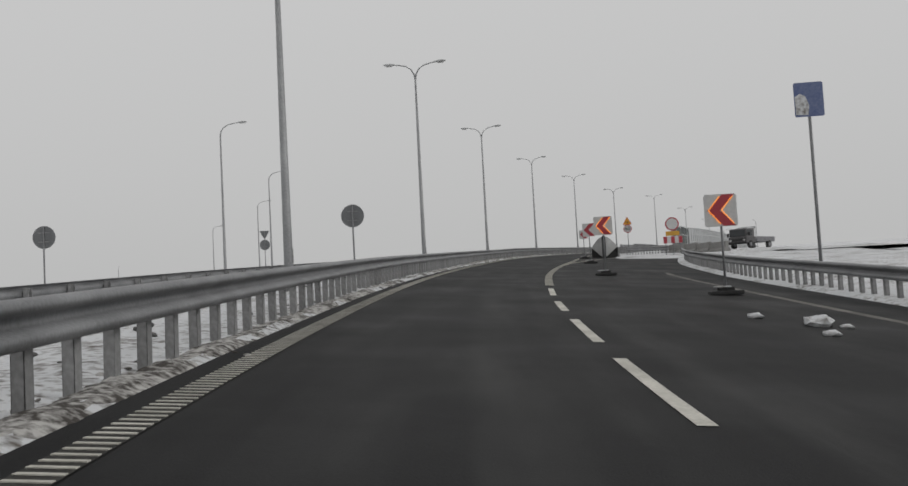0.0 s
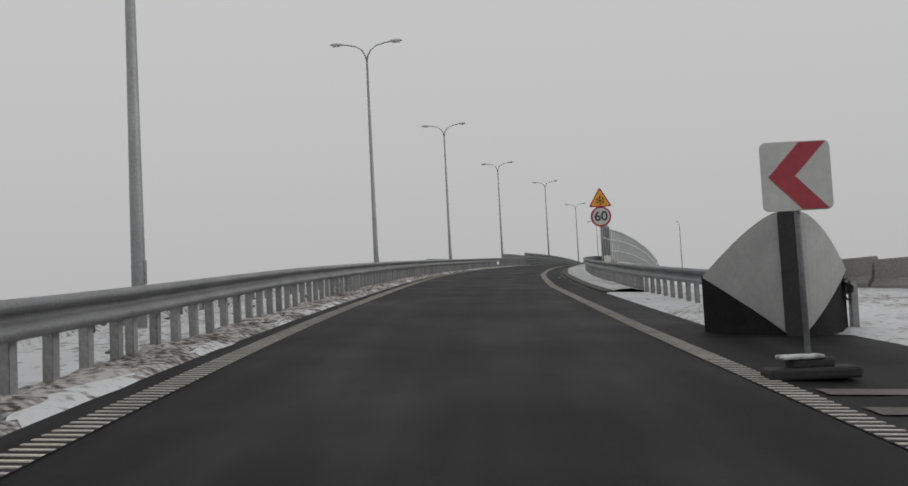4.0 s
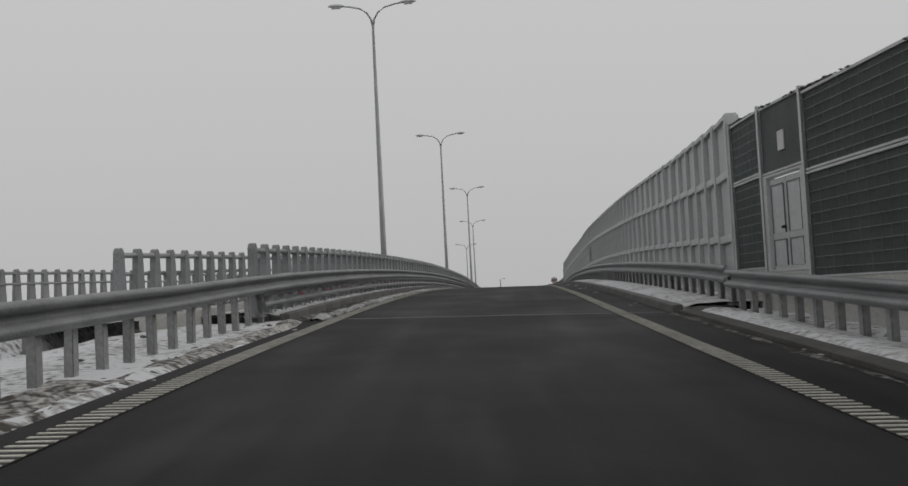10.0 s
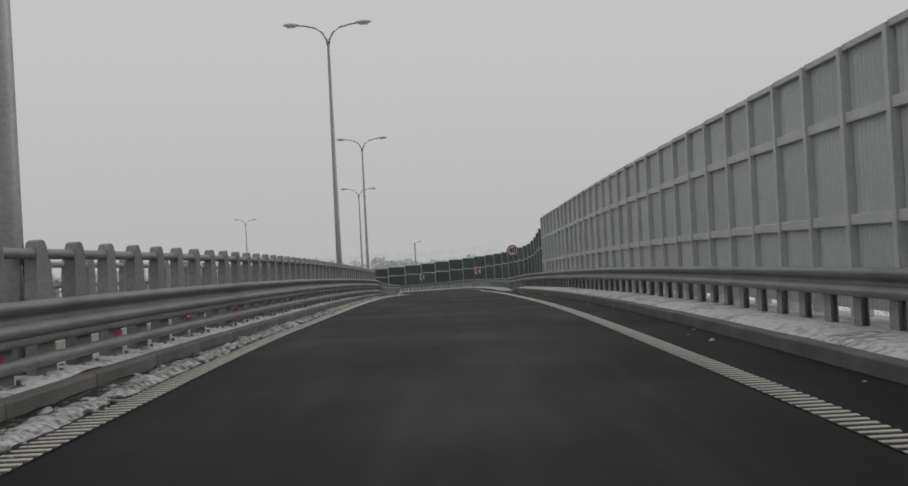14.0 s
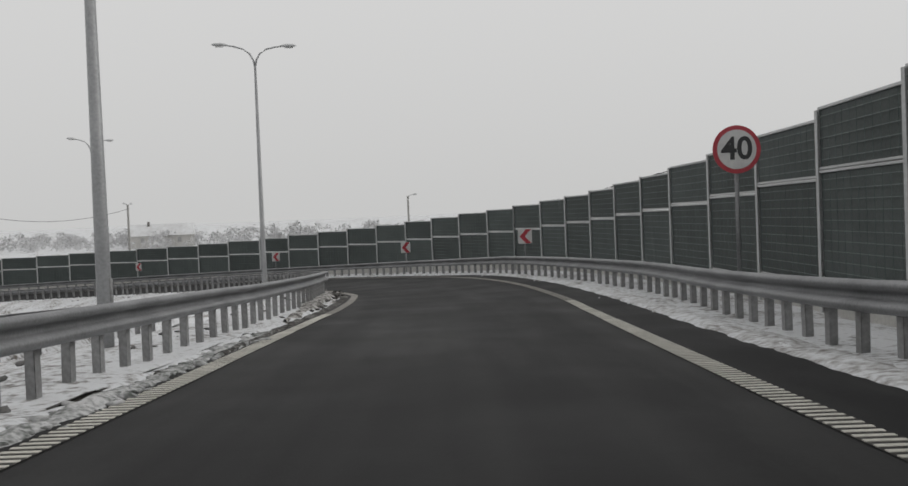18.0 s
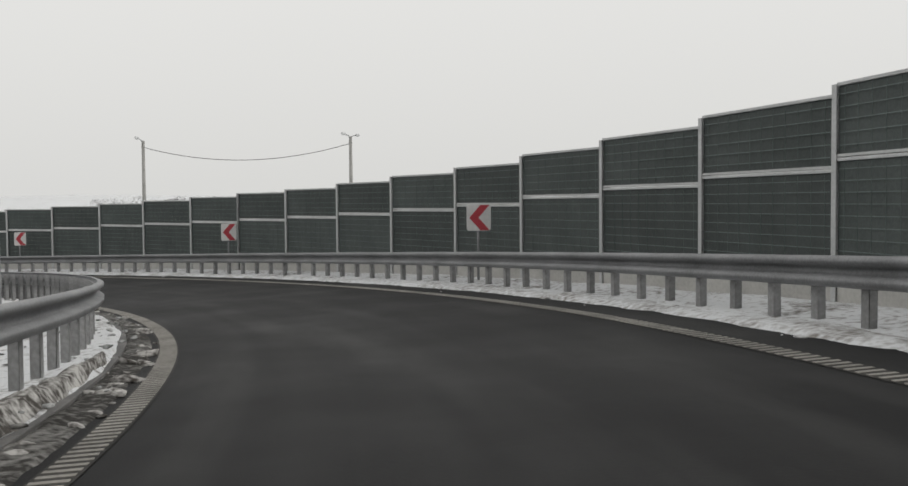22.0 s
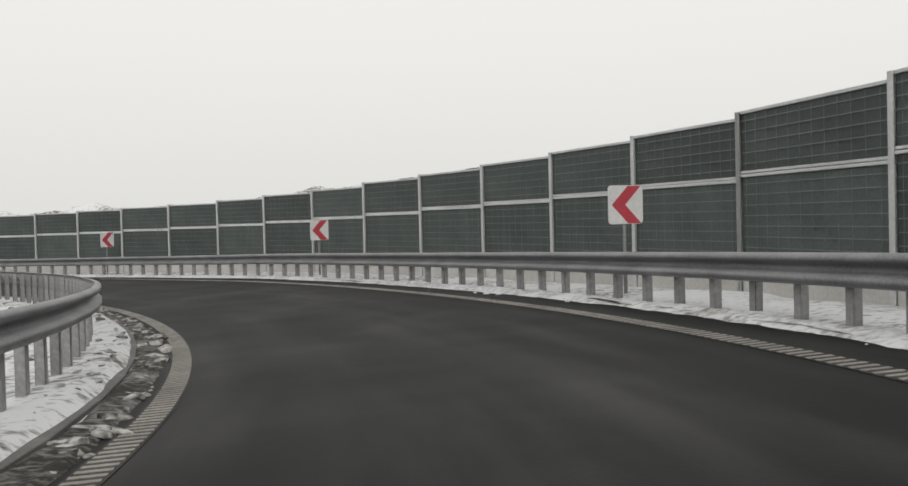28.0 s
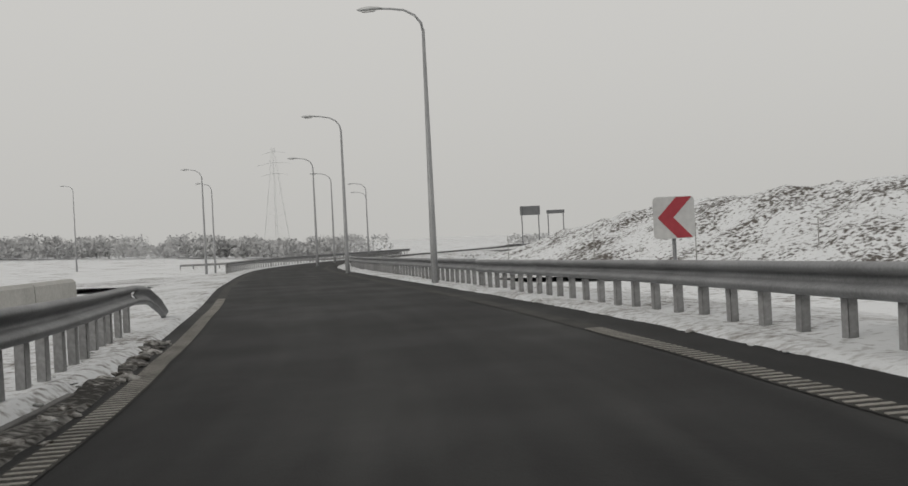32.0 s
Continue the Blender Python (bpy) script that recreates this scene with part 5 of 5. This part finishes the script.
# nose divider: a folded two-wing board
m = facing(83.2, -4.5)
foot = at(83.2, -4.5).z - spline(AZ, 83.2)
g = thing("nose_divider", m, "grey two-wing nose divider with a black centre stripe", "traffic divider")
for sg in (-1, 1):
    bm = bmesh.new()
    vs = []
    n = 10
    for i in range(n + 1):
        u = i / n
        x = sg * (0.14 + 0.92 * u)
        y = 0.9 * u ** 1.5
        ztop = 1.76 - 0.84 * u ** 1.5
        zlow = 0.05 + 0.85 * u
        vs.append((bm.verts.new((x, y, zlow)), bm.verts.new((x, y, ztop))))
    for i in range(n):
        bm.faces.new((vs[i][0], vs[i + 1][0], vs[i + 1][1], vs[i][1]))
    bmesh.ops.solidify(bm, geom=bm.faces[:], thickness=0.03)
    o = part("wing", bm, WHITE, g, "grey-white reflective wing")
    o.location.z = foot
    bm = bmesh.new()
    vs = []
    for i in range(n + 1):
        u = i / n
        x = sg * (0.14 + 0.92 * u)
        y = 0.94 * u ** 1.5 + 0.04
        vs.append((bm.verts.new((x, y, 0.0)), bm.verts.new((x, y, 0.1 + 0.85 * u))))
    for i in range(n):
        bm.faces.new((vs[i][0], vs[i + 1][0], vs[i + 1][1], vs[i][1]))
    bmesh.ops.solidify(bm, geom=bm.faces[:], thickness=0.04)
    o = part("skirt", bm, BLACK, g, "black lower skirt")
    o.location.z = foot
bm = bmesh.new()
plate(bm, [(-0.15, 0.0), (0.15, 0.0), (0.15, 1.74), (0.07, 1.8), (0.0, 1.82), (-0.07, 1.8), (-0.15, 1.74)], -0.03, 0.03)
o = part("centre_stripe", bm, BLACK, g, "black centre stripe")
o.location.z = foot
bm = bmesh.new()
tube(bm, [(0.02, 0.5, 0), (0.02, 0.5, 2.7)], [0.035, 0.035], 8)
box(bm, -0.01, 0.01, 0.3, 0.7, 2.0, 2.7, 0.005)
o = part("edge_board", bm, SIGN_BACK, g, "board seen edge-on on its post")
o.location.z = foot
# parked works truck beyond the island
bank = structure("exit_bank", strip("exit_bank", 88, 116, [(-12.0, -0.1), (-16.0, 0.0), (-22, 0.0), (-34, -0.1), (-42, -1.4)], SNOW, 2.0), "snowy bank carrying the exit lane", "ground")
bpy.context.view_layer.update()
hit, spot, _, _ = bank.ray_cast(Vector((98.7, -29.7, 60)), Vector((0, 0, -1)))
m = Matrix.Translation((98.7, -29.7, spot.z if hit else 4.2)) @ pose(0, 0, 0, 0, 0, 42)
g = thing("works_truck", m, "parked dark grey works truck with a rack", "truck")
bm = bmesh.new()
box(bm, -1.0, 1.0, 0.3, 2.0, 0.5, 1.15, 0.06)
box(bm, -0.95, 0.95, 0.35, 1.92, 1.1, 1.95, 0.09)
part("cab", bm, TRUCK_DARK, g, "dark grey cab")
bm = bmesh.new()
box(bm, -0.85, 0.85, 1.9, 1.95, 1.2, 1.82, 0.02)
part("windscreen", bm, GLASS_DARK, g, "dark windscreen")
for x in (-0.94, 0.94):
    bm = bmesh.new()
    box(bm, x - 0.03, x + 0.03, 0.8, 1.75, 1.25, 1.8, 0.015)
    part("side_window", bm, GLASS_DARK, g)
    bm = bmesh.new()
    box(bm, x * 0.78 - 0.13, x * 0.78 + 0.13, 1.98, 2.03, 0.72, 0.88, 0.02)
    part("headlight", bm, WHITE, g, "clear headlight")
bm = bmesh.new()
box(bm, -1.0, 1.0, 1.97, 2.08, 0.42, 0.62, 0.03)
part("bumper", bm, BLACK, g)
bm = bmesh.new()
box(bm, -0.7, 0.7, 2.0, 2.03, 0.7, 0.95, 0.01)
part("grille", bm, BLACK, g)
bm = bmesh.new()
box(bm, -1.02, 1.02, -3.2, 0.15, 0.65, 0.78, 0.02)
box(bm, -1.04, -0.99, -3.2, 0.15, 0.78, 1.15, 0.01)
box(bm, 0.99, 1.04, -3.2, 0.15, 0.78, 1.15, 0.01)
box(bm, -1.04, 1.04, -3.22, -3.17, 0.78, 1.15, 0.01)
part("load_bed", bm, TRUCK_GREY, g, "grey load bed")
bm = bmesh.new()
for x in (-0.95, 0.95):
    tube(bm, [(x, 0.22, 0.7), (x, 0.22, 2.15)], [0.03, 0.03], 6)
for z in (2.0, 2.12):
    tube(bm, [(-1.0, 0.22, z), (1.0, 0.22, z)], [0.03, 0.03], 6)
part("rack", bm, SIGN_BACK, g, "steel rack behind the cab")
for x in (-0.9, 0.9):
    for y in (-2.2, 1.2):
        bm = bmesh.new()
        tube(bm, [(x - 0.12, y, 0.38), (x + 0.12, y, 0.38)], [0.38, 0.38], 16)
        w = part("wheel", bm, BLACK, g)
        bm = bmesh.new()
        tube(bm, [(x - 0.13, y, 0.38), (x + 0.13, y, 0.38)], [0.2, 0.2], 12)
        part("rim", bm, TRUCK_GREY, w)
    bm = bmesh.new()
    k = 1 if x > 0 else -1
    box(bm, min(k * 1.08, k * 1.26), max(k * 1.08, k * 1.26), 1.7, 1.78, 1.2, 1.55, 0.02)
    tube(bm, [(k * 0.93, 1.74, 1.4), (k * 1.1, 1.74, 1.4)], [0.015, 0.015], 6)
    part("mirror", bm, BLACK, g)

# ---- beyond the barrier: utility poles, wire, trees, houses, heap ----


def utility_pole(x, y, top, arms, turn):
    z = ground_z(x, y)
    g = thing("utility_pole", Matrix.Translation((x, y, z)) @ pose(0, 0, 0, 0, 0, turn), "pale concrete utility pole with a street lamp head", "utility pole", "utility poles behind the barrier")
    h = top - z
    bm = bmesh.new()
    tube(bm, [(0, 0, -0.5), (0, 0, h)], [0.17, 0.11], 12)
    part("pole", bm, POLE_CONCRETE, g)
    for sg in arms:
        bm = bmesh.new()
        tube(bm, [(0, 0, h - 0.25), (0, 0.3 * sg, h + 0.05), (0, 0.75 * sg, h + 0.12)], [0.03, 0.03, 0.03], 6)
        part("arm", bm, GALV, g)
        bm = bmesh.new()
        tube(bm, [(0, 0.7 * sg, h + 0.11), (0, 0.85 * sg, h + 0.14), (0, 1.1 * sg, h + 0.16), (0, 1.25 * sg, h + 0.15)], [0.04, 0.11, 0.12, 0.04], 8)
        part("lamp_head", bm, FRAME, g)
    for k in (-1, 1):
        bm = bmesh.new()
        tube(bm, [(0.12 * k, 0, h - 0.55), (0.12 * k, 0, h - 0.42)], [0.03, 0.045], 8)
        part("insulator", bm, WHITE, g)
    return Vector((x, y, top - 0.5))


pa = utility_pole(385.6, -124.6, 12.6, (1,), 140)
pb = utility_pole(389.6, -91.3, 12.6, (1, -1), 60)
pc = utility_pole(393.8, -75.4, 12.6, (1,), 75)
for a, b in ((pb, pc),):
    bm = bmesh.new()
    tube(bm, [a.lerp(b, u / 20) - Vector((0, 0, 1.1 * 4 * (u / 20) * (1 - u / 20))) for u in range(21)], [0.022] * 21, 6)
    tagged(part("overhead_wire", bm, BLACK), "thin black wire sagging between the utility poles", "wire")


def tree(x, y, h, spread, seed, twigs=260):
    """A bare winter tree: tapered trunk, limbs, and a crown of fine twigs paled for haze."""
    rnd = random.Random(seed)
    z = ground_z(x, y)
    g = thing("bare_tree", Matrix.Translation((x, y, z)), "bare winter tree, paled for haze, on the snowy slope", "tree", "winter trees behind the barrier")
    bm = bmesh.new()
    tube(bm, [(0, 0, -0.3), (0.1, 0, h * 0.3), (0, 0.1, h * 0.65), (0.1, 0, h * 0.95)], [h * 0.03, h * 0.024, h * 0.013, h * 0.004], 7)
    tips = []
    for i in range(9):
        a, z0 = rnd.uniform(0, 6.28), h * rnd.uniform(0.25, 0.7)
        d = spread * rnd.uniform(0.5, 1.0)
        e = Vector((math.cos(a) * d, math.sin(a) * d, min(h, z0 + d * rnd.uniform(0.4, 1.0))))
        tube(bm, [(0, 0, z0), Vector((0, 0, z0)).lerp(e, 0.5) + Vector((0, 0, 0.1 * d)), e], [h * 0.012, h * 0.008, h * 0.003], 5)
        tips.append((Vector((0, 0, z0)), e))
    part("trunk", bm, BARK, g)
    bm = bmesh.new()
    for i in range(twigs):
        a, e = rnd.choice(tips)
        p = a.lerp(e, rnd.uniform(0.35, 1.1)) + Vector((rnd.gauss(0, 0.22), rnd.gauss(0, 0.22), rnd.gauss(0.1, 0.2))) * spread * 0.6
        q = p + Vector((rnd.gauss(0, 1), rnd.gauss(0, 1), rnd.gauss(0.6, 0.7))).normalized() * h * rnd.uniform(0.05, 0.13)
        w = (q - p).cross(Vector((rnd.gauss(0, 1), rnd.gauss(0, 1), rnd.gauss(0, 1)))).normalized() * h * 0.006
        u = (q - p).cross(w).normalized() * h * 0.006
        v = [bm.verts.new(c) for c in (p + w, p - w * 0.5 + u, p - w * 0.5 - u, q)]
        for f in ((0, 1, 3), (1, 2, 3), (2, 0, 3)):
            bm.faces.new([v[k] for k in f])
    part("crown", bm, TWIG, g)


for x, y, h in ((428.5, 9.5, 7.5), (431, 5, 7), (425, 15, 6.5), (433, 12, 7.5), (436, 2, 7), (422, 24, 6), (440, -8, 6.5)):
    tree(x, y, h, h * 0.4, int(x * 7))


def house(x, y, w, d, h, turn, far=True):
    z = ground_z(x, y)
    g = thing("house", Matrix.Translation((x, y, z)) @ pose(0, 0, 0, 0, 0, turn), "pale house with a snow-covered gable roof", "house", "houses beyond the ramp")
    bm = bmesh.new()
    box(bm, -w / 2, w / 2, -d / 2, d / 2, -1.5, h)
    part("wall", bm, PLASTER, g)
    bm = bmesh.new()
    r = h + d * 0.38
    vs = [bm.verts.new(c) for c in ((-w / 2 - 0.4, -d / 2 - 0.4, h - 0.1), (w / 2 + 0.4, -d / 2 - 0.4, h - 0.1), (w / 2 + 0.4, d / 2 + 0.4, h - 0.1), (-w / 2 - 0.4, d / 2 + 0.4, h - 0.1), (-w / 2 - 0.4, 0, r), (w / 2 + 0.4, 0, r))]
    for f in ((0, 1, 5, 4), (2, 3, 4, 5), (0, 4, 3), (1, 2, 5), (0, 3, 2, 1)):
        bm.faces.new([vs[k] for k in f])
    rf = part("roof", bm, ROOF_SNOW, g)
    bm = bmesh.new()
    box(bm, w * 0.2, w * 0.2 + 0.6, 0.2, 0.8, h, r + 0.7, 0.02)
    part("chimney", bm, BARK, rf)
    for sx in (-1, 1):
        for k in range(3):
            bm = bmesh.new()
            x0 = (k - 1) * w * 0.3
            box(bm, x0 - 0.5, x0 + 0.5, sx * d / 2 - 0.03, sx * d / 2 + 0.03, h * 0.4, h * 0.8)
            part("window", bm, TWIG, g, "pale grey window")


for x, y, w, d, h, t in ((423, 19, 9, 7, 3.0, 20), (548, -118, 16, 8, 3.2, 75)):
    house(x, y, w, d, h, t)


def heap():
    """A long ridge of dumped earth under thin snow."""
    ridge = [(x, y, h * 1.1) for x, y, h in [(312, 90, 1.0), (322, 74, 2.2), (334, 62, 3.6), (346, 54, 4.2), (357, 48, 4.6), (372, 44, 4.4), (388, 44, 5.4), (396, 47, 7.2), (406, 50, 5.0), (420, 52, 3.0), (434, 54, 1.0)]]
    xs, ys, hs = zip(*ridge)
    xv, yv = np.arange(296, 450, 0.9), np.arange(26, 112, 0.9)
    tx = np.linspace(0, len(ridge) - 1, 140)
    rx, ry, rh = (np.interp(tx, range(len(ridge)), v) for v in (xs, ys, hs))
    vs, fs = [], []
    for y in yv:
        for x in xv:
            d = np.hypot(rx - x, ry - y)
            n1 = noise.noise(Vector((x * 0.11, y * 0.11, 3))) + 0.6 * noise.noise(Vector((x * 0.3, y * 0.3, 7)))
            h = float((rh * (1 - d / (rh * 2.1 + 2.5))).max())
            h = h * (1 + 0.22 * n1) + (0.3 * noise.noise(Vector((x * 0.8, y * 0.8, 1))) + 0.22 * noise.noise(Vector((x * 1.7, y * 1.7, 5))) if h > 0 else 0)
            vs.append((x, y, 0.0 if h < -2 else h))
    w = len(xv)
    base = {}
    for i, v in enumerate(vs):
        vs[i] = (v[0], v[1], 2.3 + (v[2] if v[2] > -2 else -2) - 0.3)
    for r in range(len(yv) - 1):
        for c in range(w - 1):
            q = (r * w + c, r * w + c + 1, (r + 1) * w + c + 1, (r + 1) * w + c)
            if max(vs[k][2] for k in q) > 1.2:
                fs.append(q)
    me = mesh_of("dirt_mound", vs, fs, HEAP, False)
    tagged(new("dirt_mound", me), "long mound of dumped earth under thin snow", "mound")


heap()
vs, fs = [], []
for i in range(420):
    u = random.uniform(0, 1)
    x, y = 318 + 100 * u + random.gauss(0, 3), 70 - 34 * min(1, u * 1.6) + random.gauss(-6, 4)
    r = random.uniform(0.1, 0.32)
    add_lump(vs, fs, (x, y, ground_z(x, y) + r * 0.2), r)
tagged(new("earth_clods", mesh_of("earth_clods", vs, fs, KERB)), "scattered earth clods at the foot of the mound", "earth clods", kind="stuff")
# thin fence posts in front of the heap
for i in range(9):
    x, y = 330 + i * 7.5, 45 - i * 2.2
    z = ground_z(x, y)
    bm = bmesh.new()
    tube(bm, [(0, 0, -0.3), (0.02, 0, 2.6)], [0.04, 0.03], 6)
    o = tagged(part("fence_post", bm, POLE_CONCRETE), "thin pale stake standing in the snow", "stake", "stakes before the heap")
    o.location = (x, y, z)


def board(x, y, z_mid, w, h, turn):
    zg = ground_z(x, y)
    g = thing("direction_board", Matrix.Translation((x, y, zg)) @ pose(0, 0, 0, 0, 0, turn), "large grey road board seen from behind on two posts", "road sign", "road boards in the distance")
    bm = bmesh.new()
    plate(bm, rounded(w, h, 0.08), 0.0, 0.04)
    b = part("board", bm, SIGN_BACK, g)
    b.location.z = z_mid - zg
    for k in (-1, 1):
        bm = bmesh.new()
        tube(bm, [(k * w * 0.42, -0.06, -0.4), (k * w * 0.42, -0.06, z_mid - zg + h * 0.45)], [0.06, 0.06], 8)
        part("post", bm, GALV, g)


board(315, 80.5, 6.9, 2.2, 1.0, 25)
board(317.4, 82, 6.65, 2.0, 0.4, 25)

# earth and grass tufts caught on the barrier's top
for i in range(22):
    s = random.uniform(300, 446) if i < 15 else random.uniform(176, 187)
    vs, fs = [], []
    for k in range(34 if i < 15 else 70):
        u = min(186.9, s + random.gauss(0, 0.5)) if i >= 15 else s + random.gauss(0, 0.4)
        p = at(u, WALL(u) + random.uniform(-0.06, 0.08))
        add_lump(vs, fs, Vector((p.x, p.y, spline(AZ, u) + (LOOP_TOP(u) if i < 15 else DARK_TOP(u)) + 0.05)), random.uniform(0.012, 0.036 if i < 15 else 0.05))
    tagged(new("debris_tuft", mesh_of("debris_tuft", vs, fs, KERB)), "dark tuft of debris on the barrier's top rail", "debris", "debris tufts on the barrier")

# concrete barrier behind the rail's end
g = thing("concrete_barrier", Matrix.Translation((341.5, -3.0, 2.2)) @ pose(0, 0, 0, 0, 0, -57), "pale weathered concrete barrier block in the snow", "barrier")
for k in range(3):
    bm = bmesh.new()
    prof = [(-0.3, 0), (0.3, 0), (0.3, 0.15), (0.14, 0.45), (0.1, 1.25), (0.0, 1.34), (-0.1, 1.25), (-0.14, 0.45), (-0.3, 0.15)]
    x0, x1 = -1.9 + k * 3.0, 1.05 + k * 3.0
    a = [bm.verts.new((x0, y, z)) for y, z in prof]
    b = [bm.verts.new((x1, y, z)) for y, z in prof]
    bm.faces.new(a)
    bm.faces.new(b[::-1])
    for i in range(len(prof)):
        bm.faces.new((a[i], b[i], b[(i + 1) % len(prof)], a[(i + 1) % len(prof)]))
    bmesh.ops.recalc_face_normals(bm, faces=bm.faces)
    part("block", bm, CONCRETE, g)


def woods(name, x0, y0, x1, y1, count, height, deep, seed, label):
    """A far belt of brush and low trees, paled for haze: rounded crowns of many small twigs, uneven and with gaps."""
    rnd = random.Random(seed)
    vs, fs = [], []
    for i in range(count):
        u = rnd.random()
        if noise.noise(Vector((u * 9, seed, 0))) < -0.22:
            continue
        x, y = x0 + (x1 - x0) * u + rnd.gauss(0, deep), y0 + (y1 - y0) * u + rnd.gauss(0, deep)
        z = ground_z(x, y) - 0.2
        h = height * rnd.uniform(0.5, 1.0) * (0.8 + 0.5 * noise.noise(Vector((u * 14, seed, 4))))
        w = h * rnd.uniform(0.45, 0.8)
        for k in range(120):
            a, e, q = rnd.uniform(0, 6.283), rnd.uniform(-0.55, 1.3), rnd.uniform(0.55, 1.0)
            p = Vector((x + w * q * math.cos(a) * math.cos(e), y + w * q * math.sin(a) * math.cos(e), z + h * 0.42 + h * 0.55 * q * math.sin(e)))
            t = [p + Vector((rnd.gauss(0, 1), rnd.gauss(0, 1), rnd.gauss(0.2, 1))).normalized() * h * rnd.uniform(0.07, 0.14) for _ in range(3)]
            n = len(vs)
            vs += t
            fs.append((n, n + 1, n + 2))
    tagged(new(name, mesh_of(name, vs, fs, WOODS)), label, "woods", kind="stuff")


woods("far_woods", 130, 100, 232, 160, 420, 6.5, 5, 3, "belt of woods paled for haze on the far rise")
woods("far_woods", 250, 215, 330, 200, 150, 4.5, 5, 4, "belt of brush paled for haze in the distance")
woods("far_woods", 480, -250, 600, -40, 420, 5.8, 14, 5, "woods paled for haze along the far slope")


def far_rail(x0, y0, x1, y1, z, name):
    g = thing("guard_rail", Matrix.Translation((x0, y0, z)), "far grey guard rail of the road beyond", "guard rail")
    inv = g.matrix_world.inverted()
    n = int(math.hypot(x1 - x0, y1 - y0) / 2.0)
    bm = bmesh.new()
    tube(bm, [(x0, y0, z + 0.65), ((x0 + x1) / 2, (y0 + y1) / 2, z + 0.65), (x1, y1, z + 0.65)], [0.17] * 3, 6)
    o = part("beam", bm, GALV_DIRTY, g)
    o.matrix_parent_inverse = inv
    for i in range(n):
        o = new("post", POST)
        o.parent, o.matrix_parent_inverse = g, inv
        o.matrix_basis = Matrix.Translation((x0 + (x1 - x0) * i / n, y0 + (y1 - y0) * i / n, z))


far_rail(250, 92, 300, 118, ground_z(275, 105), "far")


def pylon(x, y, h):
    z = ground_z(x, y)
    g = thing("power_pylon", Matrix.Translation((x, y, z)), "tall steel lattice power pylon in the distance", "pylon")
    for a in range(4):
        bm = bmesh.new()
        c, s = (1 if a in (0, 1) else -1), (1 if a in (0, 2) else -1)
        tube(bm, [(c * 3.2, s * 3.2, -0.5), (c * 1.0, s * 1.0, h * 0.7), (c * 0.3, s * 0.3, h)], [0.055, 0.045, 0.03], 5)
        part("leg", bm, FRAME, g)
    bm = bmesh.new()
    for k in range(14):
        t0, t1 = k / 14, (k + 1) / 14
        r0, r1 = 3.2 - 2.6 * t0, 3.2 - 2.6 * t1
        for (cx, cy), (dx, dy) in (((1, 1), (1, -1)), ((1, -1), (-1, -1)), ((-1, -1), (-1, 1)), ((-1, 1), (1, 1))):
            tube(bm, [(cx * r0, cy * r0, h * t0), (dx * r1, dy * r1, h * t1)], [0.018, 0.018], 4)
    part("bracing", bm, FRAME, g)
    for zz, w in ((0.72, 6), (0.83, 7.5), (0.94, 5)):
        bm = bmesh.new()
        tube(bm, [(-w, 0, h * zz), (0, 0, h * zz + 0.8), (w, 0, h * zz)], [0.03, 0.07, 0.03], 5)
        part("crossarm", bm, FRAME, g)


pylon(147, 238, 33)

# ---- raised ribs of the edge lines, last ----


def ribs(name, parent_name, f, near, runs, label, mat=PAINT):
    host = bpy.data.objects[parent_name]
    bm = bmesh.new()
    box(bm, -0.03, 0.03, -0.13, 0.13, 0.0, 0.007)
    rib = bare_mesh(bm, "rib", mat)
    vs, fs = [], []
    k = 0
    for a, b in runs:
        for i in range(int((b - a) / 0.155)):
            s = a + i * 0.155
            if s > 306 and noise.noise(Vector((s * 0.13, len(name), 0))) < -0.62:
                continue
            if near[0] <= s < near[1] and k < 300:
                o = new("rib", rib)
                o.parent = host
                o.matrix_basis = Matrix.Translation(at(s, f(s), 0.006)) @ pose(0, 0, 0, 0, 0, heading(s))
                k += 1
                continue
            h = radians(heading(s))
            c = at(s, f(s), 0.006)
            ax, ay = Vector((math.cos(h), math.sin(h), 0)) * 0.03, Vector((-math.sin(h), math.cos(h), -BANK(s))) * (0.13 if s < 300 else 0.115)
            n = len(vs)
            up = Vector((0, 0, 0.007))
            vs += [c - ax - ay, c + ax - ay, c + ax + ay, c - ax + ay, c - ax - ay + up, c + ax - ay + up, c + ax + ay + up, c - ax + ay + up]
            fs += [(n + 4, n + 5, n + 6, n + 7), (n, n + 1, n + 5, n + 4), (n + 1, n + 2, n + 6, n + 5), (n + 2, n + 3, n + 7, n + 6), (n + 3, n, n + 4, n + 7)]
    o = new("line_ribs", mesh_of("line_ribs", vs, fs, mat))
    o.parent = host
    tagged(o, label, kind="stuff")


ribs("left", "edge_line_left", LEFT_LINE, (205, 280), ((S0, 306),), "raised white ribs of the edge line")
ribs("left", "edge_line_left", LEFT_LINE, (0, 0), ((306, 470),), "raised ribs of the edge line under mud", PAINT_DIRTY)
ribs("right", "edge_line_right", RIGHT_LINE, (205, 280), ((29.7, 306),), "raised white ribs of the edge line")
ribs("right", "edge_line_right", RIGHT_LINE, (0, 0), ((306, 438), (443, 453)), "raised ribs of the edge line under mud", PAINT_DIRTY)
ribs("gore", "gore_line", GORE_LINE, (0, 0), ((57.5, 76),), "raised white ribs of the gore line")
